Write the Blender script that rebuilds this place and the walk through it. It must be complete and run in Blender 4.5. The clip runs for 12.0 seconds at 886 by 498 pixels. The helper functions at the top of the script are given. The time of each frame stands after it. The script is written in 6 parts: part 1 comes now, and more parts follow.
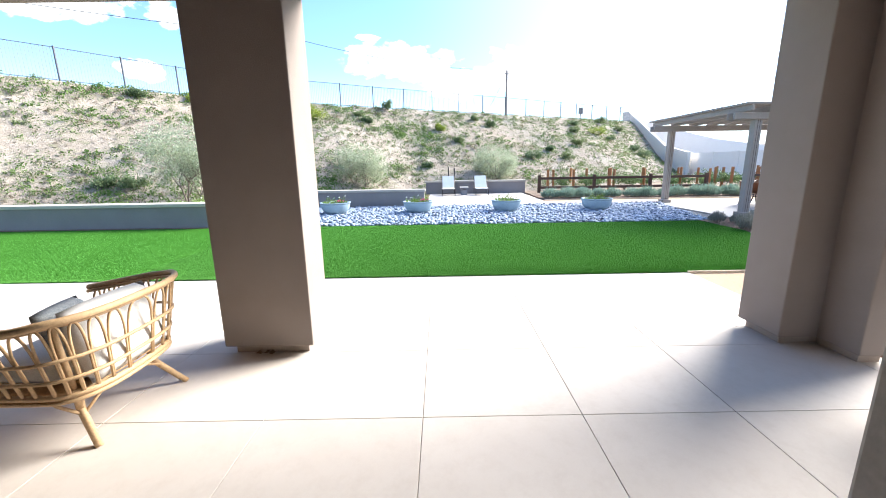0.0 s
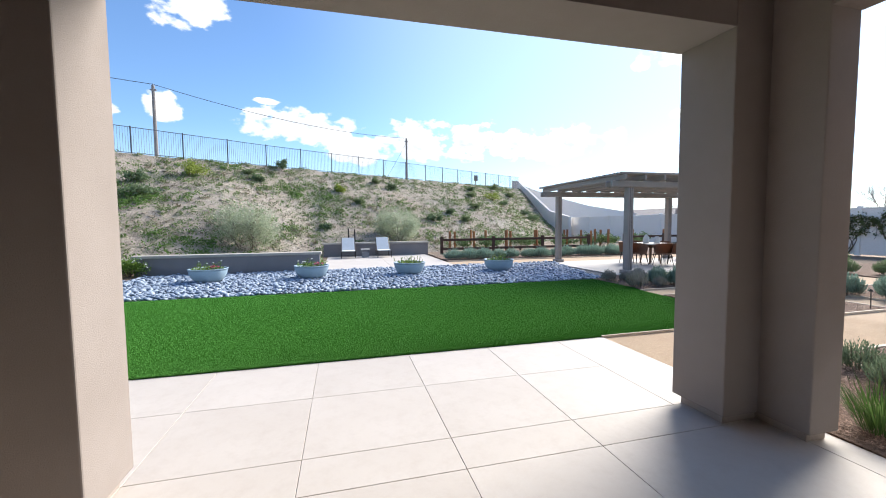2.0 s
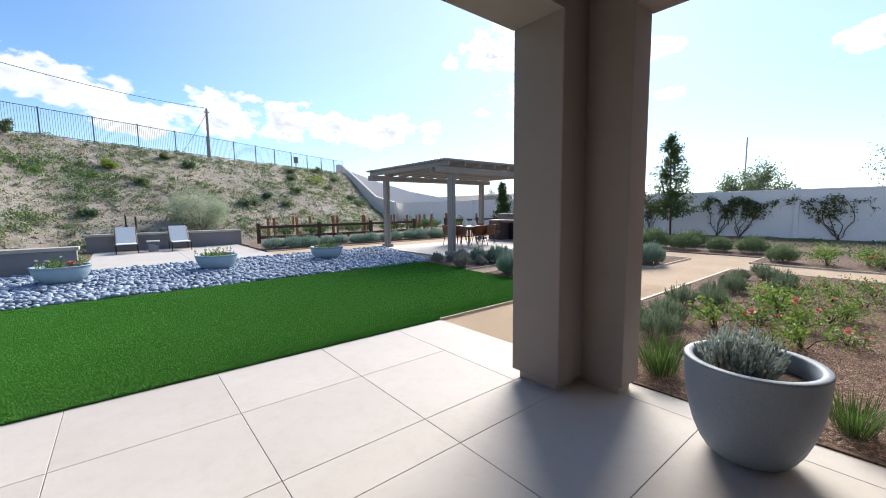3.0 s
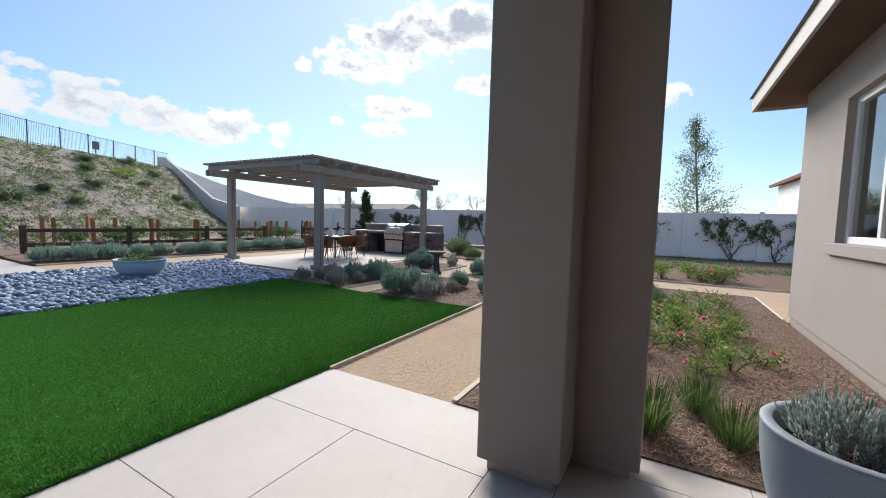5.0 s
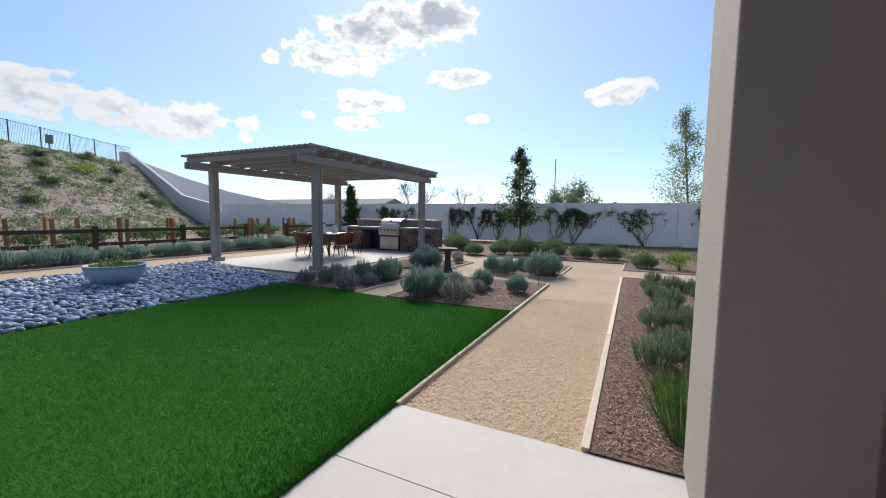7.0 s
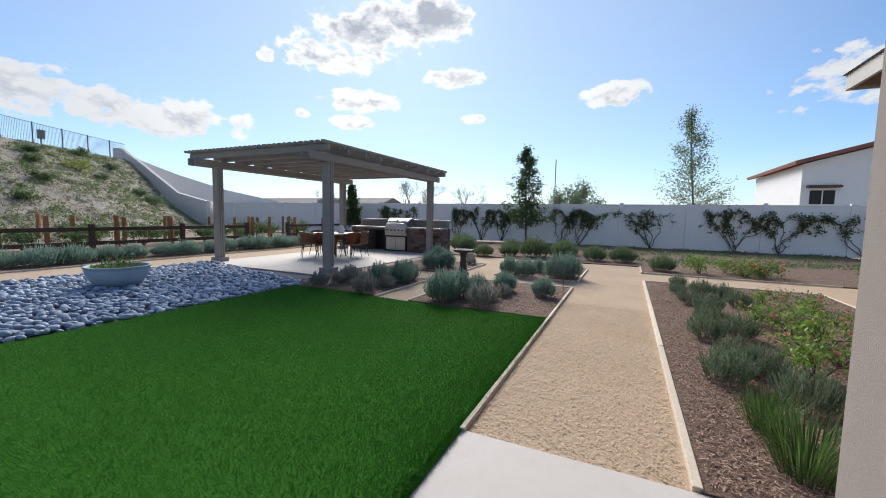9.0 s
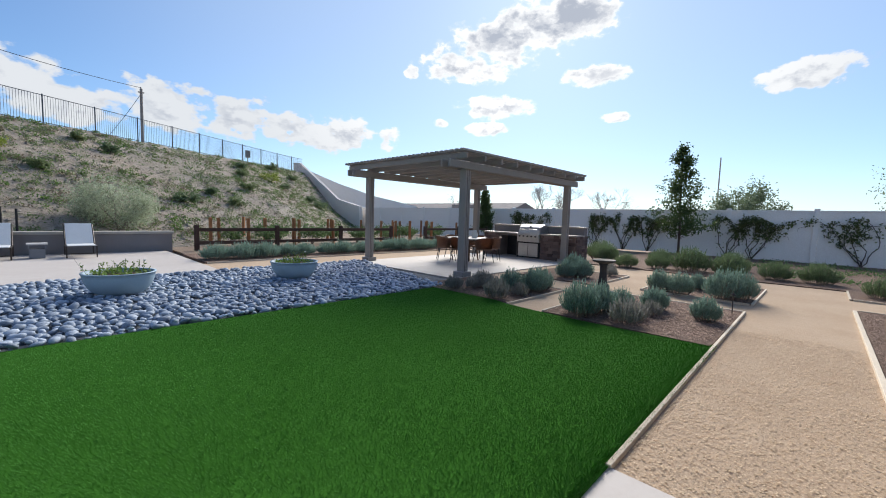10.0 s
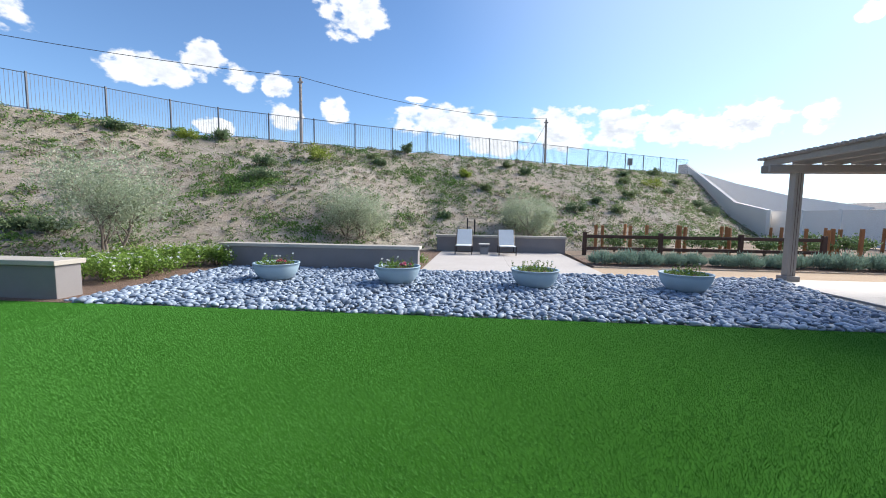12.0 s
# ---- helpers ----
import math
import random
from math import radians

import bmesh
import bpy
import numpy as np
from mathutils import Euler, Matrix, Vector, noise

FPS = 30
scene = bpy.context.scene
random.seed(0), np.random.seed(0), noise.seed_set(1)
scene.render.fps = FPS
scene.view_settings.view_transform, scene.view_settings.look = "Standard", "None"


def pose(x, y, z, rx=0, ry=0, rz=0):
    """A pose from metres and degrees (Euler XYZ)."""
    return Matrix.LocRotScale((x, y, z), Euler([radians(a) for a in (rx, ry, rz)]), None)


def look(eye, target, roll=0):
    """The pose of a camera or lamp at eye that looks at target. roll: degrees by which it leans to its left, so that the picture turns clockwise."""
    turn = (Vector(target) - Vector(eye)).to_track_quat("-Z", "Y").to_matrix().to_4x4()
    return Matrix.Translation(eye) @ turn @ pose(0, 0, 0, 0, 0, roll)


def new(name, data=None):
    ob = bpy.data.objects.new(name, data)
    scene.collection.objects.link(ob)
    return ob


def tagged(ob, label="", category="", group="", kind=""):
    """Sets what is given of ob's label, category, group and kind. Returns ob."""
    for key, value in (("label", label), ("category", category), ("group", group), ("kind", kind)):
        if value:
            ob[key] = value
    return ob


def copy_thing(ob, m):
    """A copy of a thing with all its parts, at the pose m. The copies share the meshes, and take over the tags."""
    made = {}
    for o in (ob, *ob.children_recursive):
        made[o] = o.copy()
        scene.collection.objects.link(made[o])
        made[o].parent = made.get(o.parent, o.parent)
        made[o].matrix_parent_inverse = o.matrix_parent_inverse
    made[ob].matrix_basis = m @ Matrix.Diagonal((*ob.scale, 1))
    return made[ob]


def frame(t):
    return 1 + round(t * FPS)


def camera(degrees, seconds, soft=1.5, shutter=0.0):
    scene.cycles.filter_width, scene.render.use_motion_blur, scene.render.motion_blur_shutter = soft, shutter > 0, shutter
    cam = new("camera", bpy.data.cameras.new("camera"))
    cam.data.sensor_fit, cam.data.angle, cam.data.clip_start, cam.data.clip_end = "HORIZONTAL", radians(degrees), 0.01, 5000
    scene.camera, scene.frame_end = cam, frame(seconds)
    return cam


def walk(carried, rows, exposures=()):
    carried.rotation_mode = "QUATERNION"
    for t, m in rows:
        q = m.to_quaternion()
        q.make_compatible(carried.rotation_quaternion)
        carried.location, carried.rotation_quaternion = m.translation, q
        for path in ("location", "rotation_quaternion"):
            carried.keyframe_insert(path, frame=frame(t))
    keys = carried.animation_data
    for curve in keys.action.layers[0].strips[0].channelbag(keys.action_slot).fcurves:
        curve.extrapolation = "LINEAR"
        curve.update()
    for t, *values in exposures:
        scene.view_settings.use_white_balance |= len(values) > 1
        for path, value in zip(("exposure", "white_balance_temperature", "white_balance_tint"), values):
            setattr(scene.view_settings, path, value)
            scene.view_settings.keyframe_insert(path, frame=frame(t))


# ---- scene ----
cam = camera(97.1, 12.0, 1.0)
PATH = [
    (0, (-3.45, -5.328, 1.566), (-3.442, -3.375, 1.138), -0.9),
    (0.5, (-3.535, -5.12, 1.625), (-3.293, -3.146, 1.417), -1.5),
    (1, (-3.541, -4.972, 1.608), (-3.231, -3.012, 1.358), -1.8),
    (1.5, (-3.425, -4.707, 1.532), (-3.166, -2.73, 1.377), -2.6),
    (2, (-3.291, -4.471, 1.522), (-2.796, -2.537, 1.397), -0.5),
    (2.5, (-3.261, -4.233, 1.493), (-2.401, -2.434, 1.346), -0.3),
    (3, (-3.15, -3.972, 1.47), (-1.888, -2.433, 1.265), -0.7),
    (3.5, (-2.92, -3.695, 1.459), (-1.403, -2.406, 1.27), 1.1),
    (3.7, (-2.862, -3.604, 1.465), (-1.281, -2.392, 1.282), 1.5),
    (5.3, (-2.524, -2.436, 1.401), (-0.783, -1.46, 1.258), 1.5),
    (5.5, (-2.504, -2.308, 1.399), (-0.77, -1.322, 1.248), 1.1),
    (6, (-2.47, -1.993, 1.398), (-0.735, -1.011, 1.233), 0.7),
    (6.5, (-2.375, -1.748, 1.376), (-0.621, -0.803, 1.208), 0.6),
    (7, (-2.31, -1.506, 1.388), (-0.519, -0.632, 1.218), 0.7),
    (8.8, (-2.253, -0.949, 1.395), (-0.421, -0.167, 1.22), 1.1),
    (9, (-2.225, -0.908, 1.388), (-0.422, -0.059, 1.218), 1.1),
    (9.5, (-2.197, -0.846, 1.4), (-0.526, 0.24, 1.238), 1.5),
    (10, (-2.21, -0.793, 1.42), (-0.777, 0.594, 1.258), 1.7),
    (10.5, (-2.286, -0.779, 1.448), (-1.197, 0.891, 1.284), 1.5),
    (11, (-2.363, -0.73, 1.456), (-1.681, 1.143, 1.291), 1.2),
    (11.5, (-2.42, -0.716, 1.46), (-2.148, 1.258, 1.294), 1.1),
    (12, (-2.482, -0.723, 1.449), (-2.664, 1.261, 1.279), 0.8),
]
EXPOSURES = [(0, 1.6), (0.5, 1.3), (1, 1.0), (1.5, 0.9), (2, 0.78), (2.5, 0.78), (3, 0.58), (3.5, 0.45), (6.5, 0.2), (9.5, 0.12), (10.5, 0.2), (11.5, 0.48), (12, 0.55)]
walk(cam, [(t, look(eye, target, roll)) for t, eye, target, roll in PATH], EXPOSURES)

# ---- world, sun ----
SUN_AZ, SUN_EL = 58.0, 31.0
world = bpy.data.worlds.new("sky")
scene.world = world
world.use_nodes = True
wt = world.node_tree
for n_ in list(wt.nodes):
    wt.nodes.remove(n_)


def wmath(op, a, b=None, clamp=False):
    n = wt.nodes.new("ShaderNodeMath")
    n.operation, n.use_clamp = op, clamp
    for i, v in enumerate((a, b)):
        if v is None:
            continue
        if isinstance(v, (int, float)):
            n.inputs[i].default_value = v
        else:
            wt.links.new(v, n.inputs[i])
    return n.outputs[0]


def wrange(v, a, b, c=0.0, d=1.0, smooth=True):
    n = wt.nodes.new("ShaderNodeMapRange")
    n.interpolation_type = "SMOOTHSTEP" if smooth else "LINEAR"
    wt.links.new(v, n.inputs[0])
    for i, q in enumerate((a, b, c, d)):
        n.inputs[i + 1].default_value = q
    return n.outputs[0]


def wmix(f, a, b):
    n = wt.nodes.new("ShaderNodeMix")
    n.data_type = "RGBA"
    for i, v in ((0, f), (6, a), (7, b)):
        if isinstance(v, (tuple, float, int)):
            n.inputs[i].default_value = v if not isinstance(v, tuple) else (*v, 1)
        else:
            wt.links.new(v, n.inputs[i])
    return n.outputs[2]


sky = wt.nodes.new("ShaderNodeTexSky")
sky.sky_type = "NISHITA"
sky.sun_disc = False
sky.sun_elevation, sky.sun_rotation = radians(SUN_EL), radians(SUN_AZ)
sky.air_density, sky.dust_density, sky.ozone_density = 1.0, 0.2, 4.0
coord = wt.nodes.new("ShaderNodeTexCoord")
sep = wt.nodes.new("ShaderNodeSeparateXYZ")
wt.links.new(coord.outputs["Generated"], sep.inputs[0])
DEG = 57.2958
az = wmath("MULTIPLY", wmath("ARCTAN2", sep.outputs[0], sep.outputs[1]), DEG)
el = wmath("MULTIPLY", wmath("ARCSINE", sep.outputs[2]), DEG)
# cloud banks: bearing, height, half width, half height, all in degrees
CLOUDS = [(48.4, 20.6, 7.4, 2.5), (53.1, 22.8, 7.5, 3.2), (57.4, 24.5, 7.5, 3.5), (62.9, 25.4, 6.2, 2.5), (66.0, 18.6, 4.4, 1.4), (54.1, 15.2, 6.4, 1.6), (52.6, 12.5, 4.4, 0.9), (68.4, 13.5, 2.0, 0.7), (87.5, 15.7, 4.9, 1.6), (45, 13.1, 1.2, 0.6), (31.4, 10.8, 4.6, 2.7), (37.9, 10.8, 2.0, 2.0), (-18, 25.6, 5.1, 2.9), (-42, 15.8, 4.2, 1.9), (-36.1, 17.9, 2.5, 2.2), (-32.1, 16.5, 2.0, 1.8), (-27.9, 16.2, 1.9, 1.5), (-35.1, 10.4, 1.9, 1.1), (-27.3, 12.7, 2.6, 1.8), (-20.4, 14, 2.1, 1.9), (-9.1, 15.9, 1.6, 0.4), (-5, 13.2, 8.4, 2.5), (2.3, 10.9, 5.2, 2.3), (12.0, 12.0, 6.0, 3.0), (18, 12.0, 5.2, 2.8), (24.5, 11.2, 4.6, 2.5), (40.9, 19.5, 1.2, 1.0)]
CLOUDS += [(-60, 20, 9, 4), (-75, 13, 12, 4), (120, 14, 16, 4), (160, 22, 14, 5), (-140, 18, 18, 5), (-105, 28, 12, 5)]
blob = None
for a_, e_, w_, h_ in CLOUDS:
    u = wmath("DIVIDE", wmath("SUBTRACT", az, a_), w_)
    v = wmath("DIVIDE", wmath("SUBTRACT", el, e_), h_)
    q = wmath("SUBTRACT", 1.0, wmath("ADD", wmath("MULTIPLY", u, u), wmath("MULTIPLY", v, v)))
    blob = q if blob is None else wmath("MAXIMUM", blob, q)


def cloud_noise(shift):
    """Puffy noise over the sky's directions, at two sizes; shift moves the sample."""
    m = wt.nodes.new("ShaderNodeMapping")
    m.inputs["Location"].default_value = shift
    m.inputs["Scale"].default_value = (1, 1, 1.6)
    wt.links.new(coord.outputs["Generated"], m.inputs[0])
    outs = []
    for sc, det in ((9.0, 3.0), (28.0, 6.0)):
        n = wt.nodes.new("ShaderNodeTexNoise")
        wt.links.new(m.outputs[0], n.inputs["Vector"])
        n.inputs["Scale"].default_value, n.inputs["Detail"].default_value, n.inputs["Roughness"].default_value = sc, det, 0.55
        outs.append(n.outputs["Fac"])
    return wmath("ADD", wmath("MULTIPLY", outs[0], 0.5), wmath("MULTIPLY", outs[1], 0.5))


n0 = cloud_noise((0, 0, 0))
n1 = cloud_noise((0.010, 0.006, 0.028))
puff = wmath("ADD", wmath("ADD", wmath("MULTIPLY", blob, 1.2), 0.05), wmath("MULTIPLY", wmath("SUBTRACT", n0, 0.5), 7.0))
dens = wrange(puff, 0.0, 0.7)
shade = wrange(wmath("SUBTRACT", n1, n0), -0.05, 0.11)
core = wmath("MULTIPLY", wrange(puff, 0.55, 1.7), wrange(wmath("ABSOLUTE", wmath("SUBTRACT", az, 56)), 20, 8))
core = wmath("MAXIMUM", wmath("MULTIPLY", core, wrange(el, 16, 20)), wmath("MULTIPLY", wmath("MULTIPLY", shade, wrange(puff, 0.3, 1.2)), 0.75))
# a thin bright haze toward the veiled sun and along the horizon
sdir = Vector((math.sin(radians(SUN_AZ)) * math.cos(radians(SUN_EL)), math.cos(radians(SUN_AZ)) * math.cos(radians(SUN_EL)), math.sin(radians(SUN_EL))))
dt = wt.nodes.new("ShaderNodeVectorMath")
dt.operation = "DOT_PRODUCT"
wt.links.new(coord.outputs["Generated"], dt.inputs[0])
dt.inputs[1].default_value = sdir
glow = wmath("MULTIPLY", wrange(dt.outputs["Value"], 0.5, 1.0), 0.42)
hor = wmath("MULTIPLY", wrange(el, 13.0, -2.0), 0.5)
haze = wmath("MAXIMUM", glow, hor)
base = wt.nodes.new("ShaderNodeBackground")
deep = wt.nodes.new("ShaderNodeMix")
deep.data_type, deep.blend_type = "RGBA", "MULTIPLY"
deep.inputs[0].default_value = 1.0
deep.inputs[7].default_value = (0.92, 1.0, 1.09, 1)
wt.links.new(sky.outputs[0], deep.inputs[6])
wt.links.new(deep.outputs[2], base.inputs[0])
base.inputs[1].default_value = 0.125
cloudcol = wmix(core, wmix(wrange(dt.outputs["Value"], 0.75, 0.98), (0.68, 0.71, 0.75), (0.95, 0.96, 0.97)), (0.42, 0.46, 0.54))
hz = wmix(wmath("DIVIDE", dens, wmath("ADD", dens, wmath("MULTIPLY", haze, wmath("SUBTRACT", 1.0, dens)))), (0.66, 0.79, 0.93), cloudcol)
cov = wmath("MAXIMUM", dens, haze)
cb = wt.nodes.new("ShaderNodeBackground")
wt.links.new(hz, cb.inputs[0])
cb.inputs[1].default_value = 1.05
mixs = wt.nodes.new("ShaderNodeMixShader")
wt.links.new(cov, mixs.inputs[0])
wt.links.new(base.outputs[0], mixs.inputs[1])
wt.links.new(cb.outputs[0], mixs.inputs[2])
wout = wt.nodes.new("ShaderNodeOutputWorld")
wt.links.new(mixs.outputs[0], wout.inputs[0])

sun = new("sun", bpy.data.lights.new("sun", "SUN"))
sun.data.energy, sun.data.angle, sun.data.color = 5.0, radians(32), (1.0, 0.95, 0.87)
sun.matrix_world = look(tuple(sdir * 60), (0, 0, 0))

# ---- materials ----


class Mat:
    """A node material in the making: noise, ramps and bump on object coordinates in metres."""

    def __init__(self, name, rough=0.8, metal=0.0, spec=0.4):
        self.m = bpy.data.materials.new(name)
        self.m.use_nodes = True
        self.t = self.m.node_tree
        self.b = self.t.nodes["Principled BSDF"]
        self.b.inputs["Roughness"].default_value = rough
        self.b.inputs["Metallic"].default_value = metal
        self.b.inputs["Specular IOR Level"].default_value = spec
        self.co = self.t.nodes.new("ShaderNodeTexCoord").outputs["Object"]

    def link(self, a, b):
        self.t.links.new(a, b)

    def stretch(self, s):
        n = self.t.nodes.new("ShaderNodeMapping")
        n.inputs["Scale"].default_value = s
        self.link(self.co, n.inputs[0])
        return n.outputs[0]

    def noise(self, scale, detail=5.0, rough=0.55, co=None):
        n = self.t.nodes.new("ShaderNodeTexNoise")
        n.inputs["Scale"].default_value, n.inputs["Detail"].default_value = scale, detail
        n.inputs["Roughness"].default_value = rough
        self.link(co or self.co, n.inputs["Vector"])
        return n.outputs["Fac"]

    def voronoi(self, scale, out="Distance", co=None, feature="F1"):
        n = self.t.nodes.new("ShaderNodeTexVoronoi")
        n.feature = feature
        n.inputs["Scale"].default_value = scale
        self.link(co or self.co, n.inputs["Vector"])
        return n.outputs[out]

    def span(self, v, a, b, c=0.0, d=1.0):
        n = self.t.nodes.new("ShaderNodeMapRange")
        self.link(v, n.inputs[0])
        for i, q in enumerate((a, b, c, d)):
            n.inputs[i + 1].default_value = q
        return n.outputs[0]

    def mix(self, f, a, b, mode="MIX"):
        n = self.t.nodes.new("ShaderNodeMix")
        n.data_type, n.blend_type = "RGBA", mode
        for i, v in ((0, f), (6, a), (7, b)):
            if isinstance(v, tuple):
                n.inputs[i].default_value = (*v, 1)
            elif isinstance(v, (int, float)):
                n.inputs[i].default_value = v
            else:
                self.link(v, n.inputs[i])
        return n.outputs[2]

    def rnd(self, island=False):
        if island:
            return self.t.nodes.new("ShaderNodeNewGeometry").outputs["Random Per Island"]
        return self.t.nodes.new("ShaderNodeObjectInfo").outputs["Random"]

    def colour(self, c):
        if isinstance(c, tuple):
            self.b.inputs["Base Color"].default_value = (*c, 1)
        else:
            self.link(c, self.b.inputs["Base Color"])
        return self

    def bump(self, h, strength=0.3, dist=0.01):
        n = self.t.nodes.new("ShaderNodeBump")
        n.inputs["Strength"].default_value, n.inputs["Distance"].default_value = strength, dist
        self.link(h, n.inputs["Height"])
        self.link(n.outputs[0], self.b.inputs["Normal"])
        return self


def plain(name, a, b, scale=6.0, fine=60.0, rough=0.8, bump=0.25, dist=0.004, metal=0.0, spec=0.4, rand=0.0, island=False, stretch=None):
    """A two-tone surface: broad stains of a into b, fine grain, and a fine relief."""
    k = Mat(name, rough, metal, spec)
    co = k.stretch(stretch) if stretch else None
    broad = k.span(k.noise(scale, 6, 0.6, co), 0.3, 0.7)
    grain = k.noise(fine, 4, 0.6, co)
    c = k.mix(broad, a, b)
    c = k.mix(0.35, c, k.mix(k.span(grain, 0.3, 0.7), tuple(x * 0.72 for x in a), tuple(min(1, x * 1.25) for x in b)))
    if rand:
        c = k.mix(rand, c, k.mix(k.rnd(island), tuple(x * 0.45 for x in a), tuple(min(1, x * 1.5) for x in b)))
    k.colour(c)
    if bump:
        k.bump(grain, bump, dist)
    return k.m


def leafy(name, dark, light, rough=0.55, warm=None, through_=0.35, spec=0.2):
    """Leaves: a colour for each leaf, broad patches, and light shining through."""
    k = Mat(name, rough, 0.0, spec)
    dark, light = tuple(min(0.8, x * 1.35) for x in dark), tuple(min(0.8, x * 1.35) for x in light)
    c = k.mix(k.rnd(True), dark, light)
    c = k.mix(k.span(k.noise(1.6, 3), 0.35, 0.7, 0.0, 0.5), c, warm or tuple(x * 0.8 for x in dark))
    k.colour(c)
    tr = k.t.nodes.new("ShaderNodeBsdfTranslucent")
    k.link(c, tr.inputs[0])
    mx = k.t.nodes.new("ShaderNodeMixShader")
    mx.inputs[0].default_value = through_
    k.link(k.b.outputs[0], mx.inputs[1])
    k.link(tr.outputs[0], mx.inputs[2])
    k.link(mx.outputs[0], k.t.nodes["Material Output"].inputs[0])
    return k.m


M = {}
# stucco with a sand-float relief
k = Mat("stucco", 0.93, 0, 0.2)
c = k.mix(k.span(k.noise(1.3, 6, 0.65), 0.3, 0.72), (0.28, 0.238, 0.215), (0.33, 0.285, 0.26))
c = k.mix(k.span(k.noise(180, 3), 0.35, 0.65, 0, 0.35), c, (0.262, 0.23, 0.212))
k.colour(c).bump(k.noise(130, 5, 0.7), 0.5, 0.006)
M["stucco"] = k.m
M["stucco_house"] = plain("stucco_house", (0.335, 0.295, 0.27), (0.38, 0.34, 0.31), 1.2, 150, 0.93, 0.5, 0.006)
M["stucco_low"] = plain("stucco_low", (0.215, 0.198, 0.197), (0.255, 0.235, 0.233), 1.6, 150, 0.93, 0.5, 0.005)
M["cap"] = plain("cap", (0.40, 0.36, 0.31), (0.48, 0.44, 0.385), 3, 90, 0.85, 0.3)
M["base_trim"] = plain("base_trim", (0.34, 0.285, 0.25), (0.40, 0.34, 0.30), 4, 120, 0.9, 0.4)
# concrete paving
k = Mat("concrete", 0.72, 0, 0.35)
c = k.mix(k.span(k.noise(0.9, 7, 0.65), 0.28, 0.72), (0.51, 0.455, 0.412), (0.60, 0.55, 0.51))
c = k.mix(k.span(k.noise(7, 6, 0.7), 0.45, 0.72, 0, 0.5), c, (0.435, 0.37, 0.325))
c = k.mix(k.span(k.noise(240, 3), 0.3, 0.7, 0, 0.22), c, (0.45, 0.40, 0.36))
c = k.mix(0.16, c, k.mix(k.rnd(), (0.48, 0.43, 0.38), (0.72, 0.67, 0.62)))
k.colour(c).bump(k.noise(160, 5, 0.65), 0.22, 0.003)
M["concrete"] = k.m
M["joint"] = plain("joint", (0.36, 0.295, 0.25), (0.44, 0.37, 0.32), 8, 120, 0.95)
M["soil"] = plain("soil", (0.20, 0.14, 0.095), (0.29, 0.21, 0.15), 0.7, 30, 0.95, 0.6, 0.02)
# turf
k = Mat("turf", 0.9, 0, 0.02)
c = k.mix(k.span(k.noise(0.8, 5, 0.6), 0.3, 0.7), (0.034, 0.128, 0.014), (0.046, 0.160, 0.020))
c = k.mix(k.span(k.noise(110, 3, 0.7, k.stretch((1, 0.5, 1))), 0.35, 0.7, 0, 0.3), c, (0.022, 0.092, 0.009))
k.colour(c).bump(k.noise(150, 4, 0.8), 0.2, 0.006)
M["turf"] = k.m
M["blade"] = leafy("turf_blade", (0.049, 0.158, 0.025), (0.073, 0.216, 0.040), 0.75, (0.058, 0.182, 0.030), 0.04, 0.1)
# decomposed granite
k = Mat("granite_path", 0.95, 0, 0.2)
c = k.mix(k.span(k.noise(1.1, 6, 0.65), 0.3, 0.7), (0.49, 0.352, 0.24), (0.60, 0.455, 0.325))
c = k.mix(k.span(k.noise(60, 5, 0.85), 0.38, 0.66, 0, 0.7), c, (0.33, 0.225, 0.145))
c = k.mix(k.span(k.voronoi(140), 0.0, 0.5, 0.35, 0), c, (0.70, 0.58, 0.43))
k.colour(c).bump(k.noise(120, 6, 0.8), 0.5, 0.008)
M["granite"] = k.m
M["grit"] = plain("grit", (0.46, 0.325, 0.205), (0.63, 0.49, 0.335), 3, 90, 0.95, 0.3, 0.003, rand=0.3, island=True)
k = Mat("mulch", 0.95, 0, 0.2)
c = k.mix(k.span(k.noise(2.1, 6, 0.7), 0.3, 0.7), (0.175, 0.105, 0.075), (0.26, 0.17, 0.13))
c = k.mix(k.span(k.noise(60, 5, 0.85, k.stretch((1, 0.45, 1))), 0.42, 0.66, 0, 0.75), c, (0.36, 0.27, 0.21))
c = k.mix(k.span(k.noise(42, 4, 0.7), 0.5, 0.62, 0, 0.7), c, (0.06, 0.035, 0.025))
k.colour(c).bump(k.noise(55, 6, 0.8), 1.0, 0.03)
M["mulch"] = k.m
M["chip"] = plain("chip", (0.22, 0.12, 0.085), (0.43, 0.29, 0.22), 3, 50, 0.9, 0.2, rand=0.8, island=True)
# hillside earth
k = Mat("hillside", 0.97, 0, 0.15)
flat_ = k.stretch((1, 1, 3.0))
c = k.mix(k.span(k.noise(0.16, 6, 0.65), 0.33, 0.67), (0.40, 0.322, 0.255), (0.475, 0.42, 0.36))
c = k.mix(k.span(k.noise(0.7, 7, 0.75, flat_), 0.44, 0.62, 0, 0.7), c, (0.30, 0.25, 0.20))
c = k.mix(k.span(k.noise(5.5, 6, 0.8, flat_), 0.5, 0.66, 0, 0.5), c, (0.54, 0.49, 0.44))
# dark earth mottling, deepened to put shadows of small lumps into the colour
c = k.mix(k.span(k.noise(9.0, 5, 0.8, flat_), 0.52, 0.62, 0, 0.7), c, (0.20, 0.17, 0.13))
c = k.mix(k.span(k.noise(1.7, 7, 0.8, flat_), 0.52, 0.62, 0, 0.6), c, (0.19, 0.215, 0.11))
k.colour(c).bump(k.noise(3.5, 9, 0.85), 0.8, 0.16)
